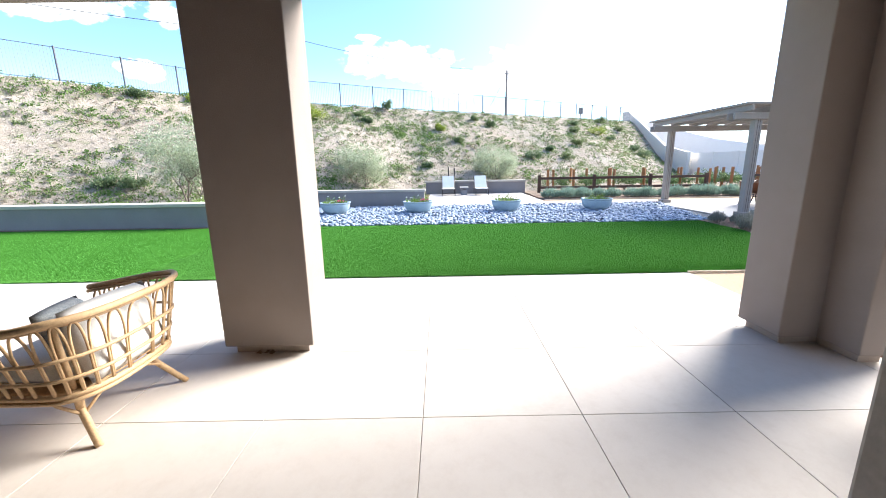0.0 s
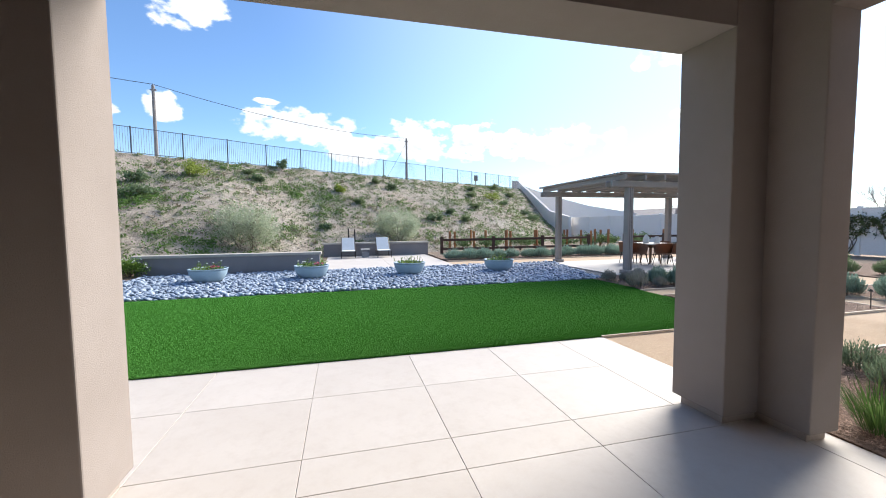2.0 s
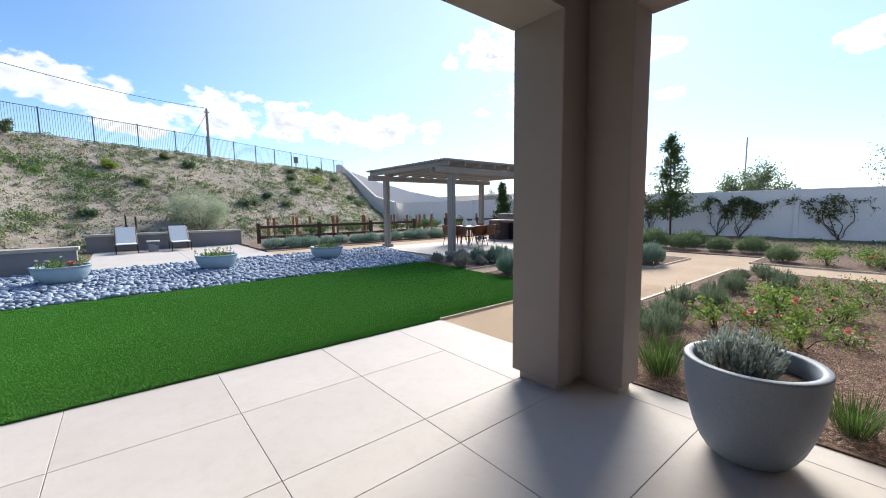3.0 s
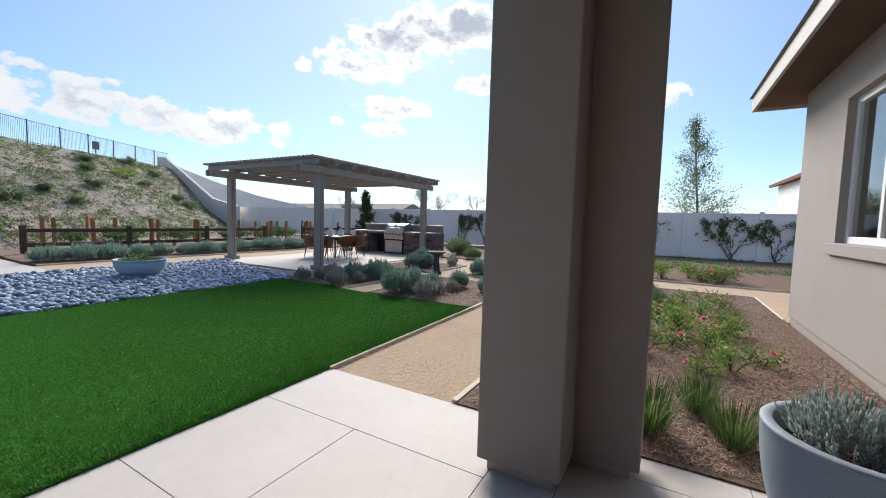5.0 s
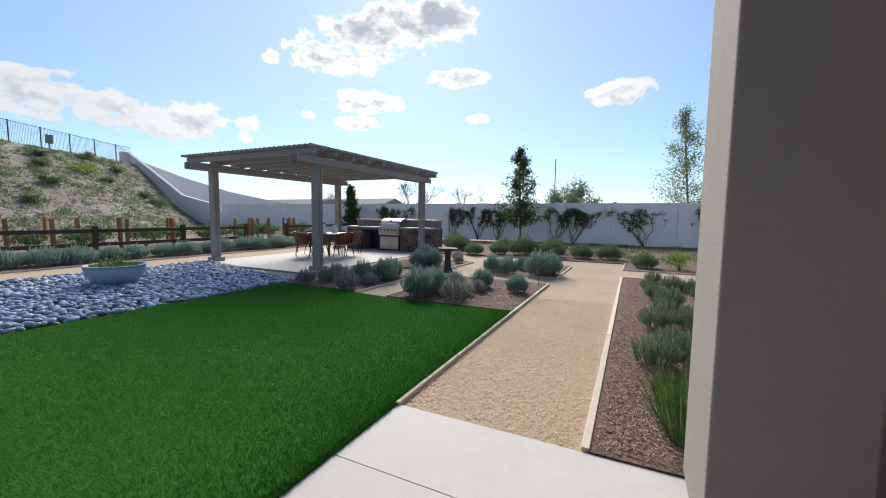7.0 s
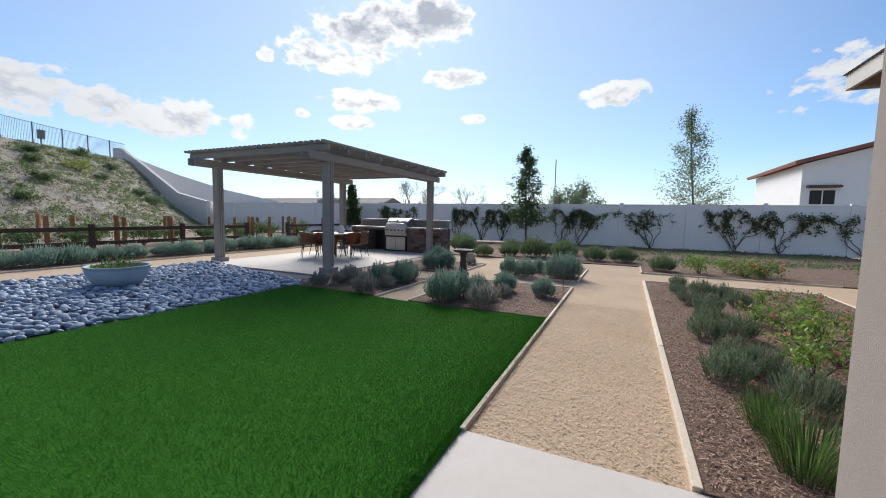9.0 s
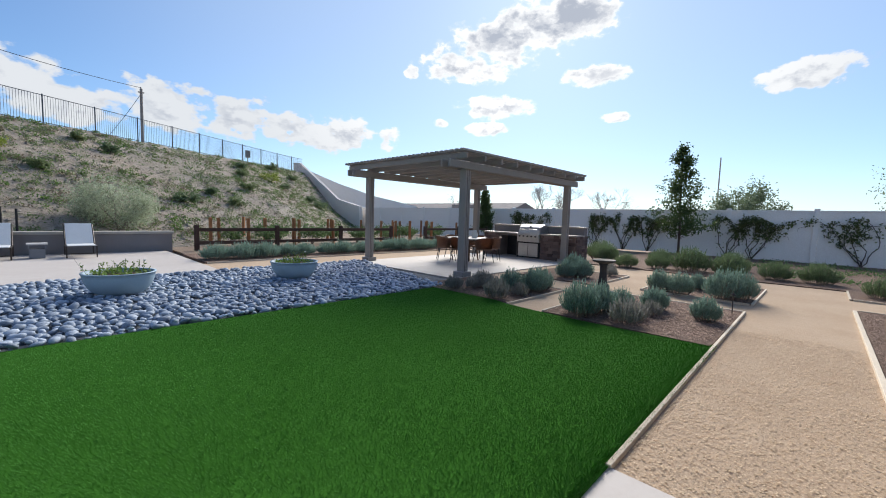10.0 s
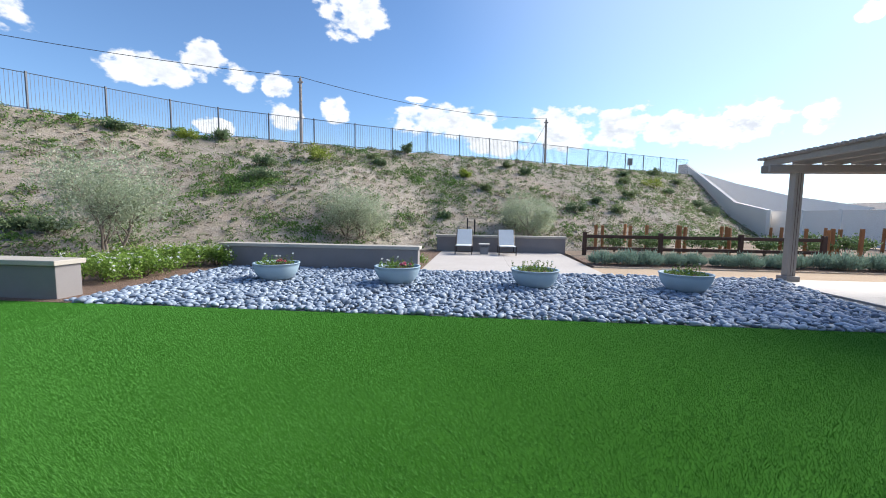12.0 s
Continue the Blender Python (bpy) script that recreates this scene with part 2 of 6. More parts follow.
M["hill"] = k.m
# river pebbles
k = Mat("pebble", 0.62, 0, 0.35)
c = k.mix(k.rnd(), (0.11, 0.15, 0.215), (0.37, 0.44, 0.54))
c = k.mix(k.span(k.noise(9, 5, 0.65), 0.42, 0.7, 0, 0.55), c, (0.55, 0.61, 0.68))
k.colour(c).bump(k.noise(60, 4), 0.2, 0.004)
M["pebble"] = k.m
k = Mat("pebble_joined", 0.62, 0, 0.35)
c = k.mix(k.rnd(True), (0.11, 0.15, 0.215), (0.37, 0.44, 0.54))
c = k.mix(k.span(k.noise(9, 5, 0.65), 0.42, 0.7, 0, 0.55), c, (0.55, 0.61, 0.68))
k.colour(c).bump(k.noise(60, 4), 0.2, 0.004)
M["pebble_joined"] = k.m
# near-black: the shade in the gaps between pebbles is put into this colour
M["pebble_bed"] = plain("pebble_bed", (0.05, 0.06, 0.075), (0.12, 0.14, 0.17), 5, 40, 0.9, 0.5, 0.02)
M["bowl"] = plain("bowl", (0.28, 0.385, 0.46), (0.335, 0.445, 0.525), 3, 110, 0.62, 0.15, 0.002)
M["pot"] = plain("pot", (0.25, 0.285, 0.34), (0.295, 0.335, 0.39), 2, 130, 0.6, 0.12, 0.002)
M["potsoil"] = plain("potsoil", (0.045, 0.03, 0.022), (0.13, 0.085, 0.06), 12, 60, 0.95, 0.9, 0.02)
M["pergola"] = plain("pergola", (0.28, 0.25, 0.225), (0.335, 0.298, 0.27), 2, 45, 0.6, 0.25, 0.003, stretch=(1, 1, 1))
M["edging"] = plain("edging", (0.54, 0.435, 0.32), (0.70, 0.60, 0.475), 4, 40, 0.85, 0.4, 0.004, rand=0.25)
M["rail"] = plain("rail", (0.060, 0.034, 0.026), (0.105, 0.062, 0.046), 3, 35, 0.8, 0.4, 0.005, rand=0.2)
M["stake"] = plain("stake", (0.27, 0.105, 0.040), (0.42, 0.19, 0.080), 3, 35, 0.8, 0.4, 0.005, rand=0.3)
M["vinyl"] = plain("vinyl", (0.88, 0.83, 0.775), (0.91, 0.87, 0.82), 0.8, 30, 0.55, 0.08, 0.002)
M["retain"] = plain("retain", (0.74, 0.68, 0.615), (0.80, 0.745, 0.68), 0.6, 30, 0.9, 0.4, 0.01)
M["iron"] = plain("iron", (0.085, 0.095, 0.12), (0.11, 0.12, 0.145), 4, 60, 0.5, 0.1)
M["polewood"] = plain("polewood", (0.22, 0.20, 0.19), (0.31, 0.285, 0.27), 2, 20, 0.85)
M["cable"] = plain("cable", (0.03, 0.03, 0.035), (0.05, 0.05, 0.055), 4, 40, 0.6, 0)
M["steel"] = plain("steel", (0.48, 0.48, 0.49), (0.58, 0.58, 0.59), 3, 90, 0.34, 0.05, 0.001, metal=1.0)
M["steel_dark"] = plain("steel_dark", (0.05, 0.05, 0.055), (0.09, 0.09, 0.095), 4, 60, 0.4, 0.05, metal=0.7)
M["black"] = plain("black", (0.012, 0.012, 0.014), (0.022, 0.022, 0.025), 4, 60, 0.6, 0.1)
k = Mat("stone_veneer", 0.9, 0, 0.25)
c = k.mix(k.rnd(), (0.085, 0.055, 0.050), (0.24, 0.165, 0.14))
c = k.mix(k.span(k.noise(14, 5, 0.7), 0.4, 0.7, 0, 0.5), c, (0.17, 0.13, 0.125))
k.colour(c).bump(k.noise(28, 6, 0.7), 0.8, 0.015)
M["stone"] = k.m
M["mortar"] = plain("mortar", (0.13, 0.11, 0.10), (0.19, 0.16, 0.145), 6, 60, 0.95)
M["counter"] = plain("counter", (0.36, 0.315, 0.275), (0.45, 0.40, 0.35), 6, 90, 0.45, 0.1, 0.002)
M["rattan"] = plain("rattan", (0.46, 0.295, 0.155), (0.61, 0.42, 0.24), 8, 70, 0.55, 0.3, 0.002)
M["rattan_dark"] = plain("rattan_dark", (0.155, 0.085, 0.055), (0.225, 0.128, 0.085), 8, 60, 0.6, 0.6, 0.006)
M["cushion"] = plain("cushion", (0.66, 0.645, 0.62), (0.74, 0.73, 0.71), 3, 160, 0.95, 0.3, 0.002)
M["pillow"] = plain("pillow", (0.10, 0.13, 0.165), (0.42, 0.44, 0.45), 11, 150, 0.95, 0.3, 0.002)
M["brown_wood"] = plain("brown_wood", (0.13, 0.075, 0.045), (0.20, 0.12, 0.075), 4, 40, 0.6, 0.3)
M["table_stone"] = plain("table_stone", (0.55, 0.51, 0.47), (0.63, 0.59, 0.55), 5, 80, 0.5, 0.1)
M["sling"] = plain("sling", (0.64, 0.655, 0.655), (0.72, 0.735, 0.735), 4, 140, 0.8, 0.3, 0.002)
M["bronze"] = plain("bronze", (0.045, 0.035, 0.03), (0.075, 0.06, 0.05), 4, 50, 0.45, 0.1, metal=0.4)
M["sidetable"] = plain("sidetable", (0.20, 0.20, 0.21), (0.27, 0.27, 0.28), 4, 80, 0.7, 0.2)
M["cast"] = plain("cast", (0.022, 0.023, 0.026), (0.05, 0.05, 0.05), 6, 60, 0.7, 0.5, 0.006)
M["bark"] = plain("bark", (0.16, 0.125, 0.10), (0.27, 0.225, 0.185), 9, 50, 0.95, 0.8, 0.01)
M["bark_dark"] = plain("bark_dark", (0.07, 0.05, 0.04), (0.13, 0.10, 0.08), 9, 50, 0.95, 0.8, 0.01)
M["lavender"] = leafy("lavender", (0.10, 0.165, 0.13), (0.25, 0.345, 0.285), warm=(0.12, 0.185, 0.14))
M["silver"] = leafy("silver", (0.17, 0.205, 0.185), (0.34, 0.385, 0.36))
M["greygreen"] = leafy("greygreen", (0.13, 0.145, 0.125), (0.285, 0.285, 0.26), warm=(0.20, 0.15, 0.15))
M["rosemary"] = leafy("rosemary", (0.075, 0.115, 0.055), (0.18, 0.235, 0.125))
M["rosemary_grey"] = leafy("rosemary_grey", (0.075, 0.11, 0.065), (0.185, 0.235, 0.155))
M["shrubgreen"] = leafy("shrubgreen", (0.09, 0.165, 0.03), (0.24, 0.34, 0.07))
M["spear"] = leafy("spear", (0.035, 0.075, 0.018), (0.11, 0.175, 0.05))
M["rose_leaf"] = leafy("rose_leaf", (0.065, 0.135, 0.03), (0.18, 0.275, 0.07), warm=(0.14, 0.11, 0.05))
M["cover"] = leafy("cover", (0.06, 0.115, 0.04), (0.17, 0.225, 0.10))
M["hillgreen"] = leafy("hillgreen", (0.065, 0.125, 0.03), (0.155, 0.24, 0.065))
M["hillsage"] = leafy("hillsage", (0.085, 0.125, 0.05), (0.20, 0.255, 0.12), warm=(0.17, 0.165, 0.09))
M["hilldry"] = leafy("hilldry", (0.13, 0.105, 0.07), (0.24, 0.20, 0.145))
M["hillyellow"] = leafy("hillyellow", (0.14, 0.19, 0.03), (0.30, 0.34, 0.075))
M["olive_leaf"] = leafy("olive_leaf", (0.21, 0.25, 0.16), (0.42, 0.46, 0.34), through_=0.45)
M["tree_leaf"] = leafy("tree_leaf", (0.035, 0.065, 0.022), (0.11, 0.15, 0.055))
M["tree_pale"] = leafy("tree_pale", (0.10, 0.14, 0.075), (0.23, 0.275, 0.17))
M["vine_leaf"] = leafy("vine_leaf", (0.06, 0.085, 0.032), (0.17, 0.20, 0.08), warm=(0.17, 0.135, 0.08))
M["pink"] = plain("pink", (0.72, 0.16, 0.24), (0.82, 0.30, 0.36), 20, 80, 0.6, 0)
M["coral"] = plain("coral", (0.82, 0.34, 0.27), (0.90, 0.48, 0.40), 20, 80, 0.6, 0)
M["whitepetal"] = plain("whitepetal", (0.80, 0.80, 0.76), (0.86, 0.86, 0.83), 20, 80, 0.6, 0)
M["white_paint"] = plain("white_paint", (0.74, 0.73, 0.72), (0.80, 0.79, 0.78), 2, 60, 0.5, 0.05)
M["fascia"] = plain("fascia", (0.40, 0.375, 0.355), (0.46, 0.435, 0.415), 2, 60, 0.7, 0.1)
M["soffit"] = plain("soffit", (0.095, 0.058, 0.043), (0.12, 0.078, 0.06), 2, 60, 0.9, 0.2)
M["tile_roof"] = plain("tile_roof", (0.21, 0.085, 0.06), (0.31, 0.135, 0.095), 2, 30, 0.85, 0.4, rand=0.4)
M["roof_grey"] = plain("roof_grey", (0.22, 0.19, 0.18), (0.30, 0.265, 0.25), 2, 30, 0.85, 0.4)
# for unseen surfaces; kept dark so little light bounces onto the pillars
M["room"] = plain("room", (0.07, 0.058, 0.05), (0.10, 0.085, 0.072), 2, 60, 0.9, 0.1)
k = Mat("glass", 0.03, 0, 0.5)
k.colour((0.9, 0.95, 0.95))
k.b.inputs["Transmission Weight"].default_value = 1.0
k.b.inputs["IOR"].default_value = 1.45
M["glass"] = k.m

# ---- mesh helpers ----


def box(bm, x0, y0, z0, x1, y1, z1, bevel=0.0):
    g = bmesh.ops.create_cube(bm, size=1.0, matrix=Matrix.Translation(((x0 + x1) / 2, (y0 + y1) / 2, (z0 + z1) / 2)) @ Matrix.Diagonal((abs(x1 - x0), abs(y1 - y0), abs(z1 - z0), 1)))
    if bevel:
        edges = list({e for v in g["verts"] for e in v.link_edges})
        bmesh.ops.bevel(bm, geom=edges, offset=bevel, segments=2, affect="EDGES", profile=0.5)
    return bm


def B(*a, bevel=0.0):
    return box(bmesh.new(), *a, bevel=bevel)


def rod(bm, p, q, r0, r1=None, n=8, caps=True):
    """A tapered round bar from p to q."""
    p, q = Vector(p), Vector(q)
    r1 = r0 if r1 is None else r1
    d = (q - p).normalized()
    s = d.orthogonal().normalized()
    u = d.cross(s)
    rings = []
    for c, r in ((p, r0), (q, r1)):
        rings.append([bm.verts.new(c + (s * math.cos(2 * math.pi * i / n) + u * math.sin(2 * math.pi * i / n)) * r) for i in range(n)])
    for i in range(n):
        bm.faces.new((rings[0][i], rings[0][(i + 1) % n], rings[1][(i + 1) % n], rings[1][i]))
    if caps:
        bm.faces.new(rings[0][::-1])
        bm.faces.new(rings[1])
    return bm


def pipe(bm, pts, r, n=6, r_end=None):
    """A round bar along a line of points."""
    pts = [Vector(p) for p in pts]
    rings = []
    s = None
    for i, p in enumerate(pts):
        d = (pts[min(i + 1, len(pts) - 1)] - pts[max(i - 1, 0)]).normalized()
        s = (s - d * s.dot(d)).normalized() if s is not None and (s - d * s.dot(d)).length > 1e-5 else d.orthogonal().normalized()
        u = d.cross(s)
        rr = r if r_end is None else r + (r_end - r) * i / (len(pts) - 1)
        rings.append([bm.verts.new(p + (s * math.cos(2 * math.pi * k / n) + u * math.sin(2 * math.pi * k / n)) * rr) for k in range(n)])
    for a, b in zip(rings, rings[1:]):
        for i in range(n):
            bm.faces.new((a[i], a[(i + 1) % n], b[(i + 1) % n], b[i]))
    bm.faces.new(rings[0][::-1])
    bm.faces.new(rings[-1])
    return bm


def lathe(bm, prof, n=32):
    """Turns a profile of (radius, height) round the upright axis."""
    rings = []
    for r, z in prof:
        if r < 1e-6:
            rings.append([bm.verts.new((0, 0, z))])
        else:
            rings.append([bm.verts.new((r * math.cos(2 * math.pi * i / n), r * math.sin(2 * math.pi * i / n), z)) for i in range(n)])
    for a, b in zip(rings, rings[1:]):
        for i in range(n):
            j = (i + 1) % n
            if len(a) == 1:
                bm.faces.new((a[0], b[j], b[i]))
            elif len(b) == 1:
                bm.faces.new((a[i], a[j], b[0]))
            else:
                bm.faces.new((a[i], a[j], b[j], b[i]))
    return bm


def part(name, bm, material, parent=None, label="", smooth=False):
    """Links a bmesh as one mesh object, under a thing or a part."""
    me = bpy.data.meshes.new(name)
    bm.normal_update()
    bm.to_mesh(me)
    bm.free()
    me.materials.append(material)
    if smooth:
        me.shade_smooth()
    ob = new(name, me)
    if parent is not None:
        ob.parent = parent
    if label:
        ob["label"] = label
    return ob


def shared(name, me, parent, m):
    ob = new(name, me)
    ob.parent = parent
    ob.matrix_basis = m
    return ob


def raw(name, verts, faces, material, smooth=False):
    me = bpy.data.meshes.new(name)
    me.from_pydata(verts, [], faces)
    me.materials.append(material)
    if smooth:
        me.shade_smooth()
    return me


def thing(name, label, category, group="", at=(0, 0, 0), kind=""):
    ob = new(name)
    ob.location = at
    return tagged(ob, label, category, group, kind)


def setting(name, bm, material, label="", category="", kind="structure"):
    return tagged(part(name, bm, material), label, category, "", kind)

# ---- ground and terrain ----
rng = random.Random(7)


def sheet(name, x0, y0, x1, y1, z, material, label, category, thick=0.05):
    return setting(name, B(x0, y0, z - thick, x1, y1, z), material, label, category)


def lerp_line(pts, x):
    for (xa, *a), (xb, *b) in zip(pts, pts[1:]):
        if x <= xb:
            f = max(0.0, (x - xa) / (xb - xa))
            return [p + (q - p) * f for p, q in zip(a, b)]
    return list(pts[-1][1:])


# crest of the slope: x, y, z; toe of the slope: x, y
CREST = [(-60, -22, 5.35), (-30, 2.5, 5.45), (-20.8, 13.3, 5.45), (-17, 18.6, 5.48), (-8.3, 24.4, 5.56), (3.4, 31.2, 5.64), (10, 35.8, 5.76), (18.3, 41.0, 5.88), (30, 48, 5.88)]
TOE = [(-60, -30), (-30, -6), (-18, 6.3), (-12, 9.3), (-9, 11.0), (-5, 15.2), (2, 16.6), (6, 18.5), (12, 23.5), (18.3, 30), (30, 36)]


def hill_point(x, f):
    """Ground point of the slope at x, f of the way from toe (0) to crest (1)."""
    yc, zc = lerp_line(CREST, x)
    yt = lerp_line(TOE, x)[0]
    y = yt + (yc - yt) * f
    z = zc * (f ** 1.08)
    b = math.sin(math.pi * min(1, f))
    z += b * 0.55 * (noise.noise(Vector((x * 0.16, y * 0.16, 1.0)))) + 0.10 * noise.noise(Vector((x * 0.8, y * 0.8, 4))) * min(1, f * 6)
    return Vector((x, y, z))


bm = bmesh.new()
NX, NF = 150, 46
rows_ = []
for i in range(NX + 1):
    x = -60 + (18.35 + 60) * (i / NX) ** 0.75
    col = [bm.verts.new(hill_point(x, j / NF) + Vector((0, 0, -0.03 if j == 0 else 0))) for j in range(NF + 1)]
    top = hill_point(x, 1)
    col.append(bm.verts.new(top + Vector((-3, 5, 0.05))))
    col.append(bm.verts.new(top + Vector((-12, 20, -0.6))))
    rows_.append(col)
for a, b in zip(rows_, rows_[1:]):
    for j in range(len(a) - 1):
        bm.faces.new((a[j], b[j], b[j + 1], a[j + 1]))
setting("hillside", bm, M["hill"], "dry earth hillside with patchy weeds and shrubs", "hillside").data.shade_smooth()

bm = bmesh.new()
bmesh.ops.create_grid(bm, x_segments=60, y_segments=60, size=900)
for v in bm.verts:
    v.co.z = -0.07
setting("ground", bm, M["soil"], "bare brown garden earth", "ground")

LY1 = 4.78


def lawn_right(y):
    return 3.24 - 0.10 * math.sin(math.pi * min(1, y / 3.2)) + (0.62 * max(0, (y - 2.9) / 1.9) ** 1.3)


bm = bmesh.new()
left, right, nb = [], [], 40
for i in range(nb + 1):
    y = LY1 * i / nb
    left.append(bm.verts.new((-24, y, 0.004)))
    right.append(bm.verts.new((lawn_right(y), y, 0.004)))
for i in range(nb):
    bm.faces.new((left[i], right[i], right[i + 1], left[i + 1]))
g = bmesh.ops.extrude_face_region(bm, geom=bm.faces[:])
for v in [v for v in g["geom"] if isinstance(v, bmesh.types.BMVert)]:
    v.co.z = -0.05
lawn = setting("lawn", bm, M["turf"], "bright green artificial turf lawn", "lawn")

sheet("path", 0.0, -1.29, 12.0, 0.0, -0.015, M["granite"], "tan decomposed granite garden path", "path")
sheet("path_2", 7.6, -9.0, 9.08, -1.29, -0.016, M["granite"], "tan decomposed granite side path", "path")
sheet("path_5", 5.32, -9.0, 7.6, -4.36, -0.017, M["granite"], "tan decomposed granite beside the house wing", "path")
sheet("path_3", 3.2, 0.0, 10.6, 5.3, -0.019, M["granite"], "tan decomposed granite between planting beds", "path")
sheet("path_4", 0.76, 9.45, 14.0, 11.05, -0.017, M["granite"], "tan decomposed granite strip before the hedge", "path")
sheet("planting_bed", 0.05, -4.34, 7.58, -1.32, 0.012, M["mulch"], "brown shredded bark mulch bed", "mulch bed")
sheet("planting_bed_2", 9.11, -9.0, 19.3, -1.31, 0.010, M["mulch"], "dark mulch bed with ground cover", "mulch bed")
sheet("planting_bed_3", 10.62, -1.31, 19.3, 5.2, 0.009, M["mulch"], "dark mulch bed before the white wall", "mulch bed")
sheet("planting_bed_4", 3.2, 0.05, 5.80, 2.24, 0.012, M["mulch"], "mulch bed planted with lavender", "mulch bed")
sheet("planting_bed_5", 6.72, 0.05, 9.1, 1.9, 0.012, M["mulch"], "mulch bed planted with lavender", "mulch bed")
sheet("planting_bed_6", 3.3, 2.94, 5.25, 5.25, 0.011, M["mulch"], "mulch bed beside the pergola patio", "mulch bed")
sheet("planting_bed_7", 6.45, 2.82, 8.6, 4.9, 0.012, M["mulch"], "mulch bed with large lavender bushes", "mulch bed")
sheet("planting_bed_8", 0.9, 11.08, 14.0, 13.6, 0.02, M["mulch"], "mulch bed under the lavender hedge", "mulch bed")
sheet("planting_bed_9", -24, 4.75, -8.9, 11.5, 0.008, M["mulch"], "mulch bed behind the low wall", "mulch bed")
sheet("planting_bed_10", 1.0, 13.62, 19.0, 21.0, 0.006, M["soil"], "bare earth vineyard plot", "earth")
sheet("planting_bed_11", -9.2, 9.5, -4.0, 15.5, 0.007, M["mulch"], "mulch strip behind the low wall", "mulch bed")
# dark sheet whose colour supplies the shade between the pebbles
sheet("pebble_gap_shade", -9.0, 4.8, 5.1, 9.45, -0.03, M["pebble_bed"], "sheet under the river pebbles, gap shade in its colour", "gravel")

# ---- paving ----


def slab_mesh(w, d, h, bev=0.002):
    """A slab with a chamfered top edge, its origin at the centre of the top."""
    hw, hd = w / 2, d / 2
    v = []
    for z, s in ((0, bev), (-bev, 0), (-h, 0)):
        v += [(-hw + s, -hd + s, z), (hw - s, -hd + s, z), (hw - s, hd - s, z), (-hw + s, hd - s, z)]
    f = [(0, 1, 2, 3)]
    for r in (0, 4):
        f += [(r + i, r + 4 + i, r + 4 + (i + 1) % 4, r + (i + 1) % 4) for i in range(4)]
    me = raw("slab", v, f, M["concrete"])
    return me


def paving(parent, cells, gap=0.0035, z=0.0):
    for x0, x1, y0, y1 in cells:
        me = slab_mesh(x1 - x0 - gap, y1 - y0 - gap, 0.09)
        shared("slab", me, parent, pose((x0 + x1) / 2, (y0 + y1) / 2, z))


patio = setting("patio", B(-12, -6.0, -0.12, 0.04, -0.002, -0.014), M["joint"], "pale concrete patio scored into large slabs", "patio")
XJ = [-10.7, -9.68, -8.66, -7.64, -6.62, -5.60, -4.59, -3.585, -2.575, -1.60]
cells = []
for a, b in zip(XJ, XJ[1:]):
    for c_, d_ in ((-0.92, 0.0), (-1.86, -0.92), (-2.23, -1.86), (-3.14, -2.23), (-4.05, -3.14), (-4.95, -4.05)):
        cells.append((a, b, c_, d_))
cells += [(-1.60, -0.64, -0.92, 0), (-0.64, 0.05, -1.86, 0), (-1.60, -0.64, -1.86, -0.92), (-1.60, 0.05, -2.23, -1.86)]
for c_, d_ in ((-3.14, -2.23), (-4.05, -3.14), (-4.95, -4.05)):
    cells += [(-1.60, -0.20, c_, d_), (-0.20, 0.05, c_, d_)]
paving(patio, cells)
pad = setting("lounge_pad", B(-4.0, 9.40, -0.12, 0.75, 15.18, -0.004), M["joint"], "pale concrete pad for the loungers", "patio")
paving(pad, [(-4.0, -1.6, 9.40, 12.2), (-1.6, 0.75, 9.40, 12.2), (-4.0, -1.6, 12.2, 15.18), (-1.6, 0.75, 12.2, 15.18)], z=0.012)
dine = setting("dining_pad", B(4.5, 5.3, -0.12, 11.7, 9.5, -0.012), M["joint"], "pale concrete dining patio under the pergola", "patio")
paving(dine, [(4.5 + 1.8 * i, 6.3 + 1.8 * i, 5.3 + 2.1 * j, 7.4 + 2.1 * j) for i in range(4) for j in range(2)], z=0.004)

# ---- house ----


def stucco_wall(name, *boxes, material=None, label="unseen stucco wall added to block light from the west", category="wall", bev=0.012):
    bm = bmesh.new()
    for b in boxes:
        box(bm, *b, bevel=bev)
    return setting(name, bm, material or M["stucco"], label, category)


BEAM = 2.88
TOPZ = 3.36
YI, YO = -2.262, -1.795
col = thing("corner_pillar", "square-cut taupe stucco corner pillar on a recessed base", "pillar")
part("shaft", B(-0.60, YI, 0.075, 0.0, YO, TOPZ, bevel=0.010), M["stucco"], col)
part("return", B(-0.275, -2.61, 0.075, -0.003, YI + 0.01, TOPZ - 0.002, bevel=0.010), M["stucco"], col)
part("base", B(-0.55, YI + 0.05, 0.0, -0.045, YO - 0.045, 0.09, bevel=0.004), M["base_trim"], col, "recessed pillar base")
part("return_base", B(-0.225, -2.56, 0.0, -0.047, YI + 0.049, 0.089, bevel=0.004), M["base_trim"], col)
col = thing("pillar", "thick square taupe stucco pillar on a recessed base", "pillar")
part("shaft", B(-5.29, YI, 0.075, -4.545, YO, TOPZ, bevel=0.010), M["stucco"], col)
part("base", B(-5.22, YI + 0.05, 0.0, -4.60, YO - 0.045, 0.09, bevel=0.004), M["base_trim"], col)
stucco_wall("wall_beam_north", (-8.04, YI + 0.001, BEAM, -5.30, YO - 0.001, TOPZ - 0.001), (-4.54, YI + 0.001, BEAM, -0.605, YO - 0.001, TOPZ - 0.001), label="taupe stucco beam over the patio opening", category="beam", bev=0.0)
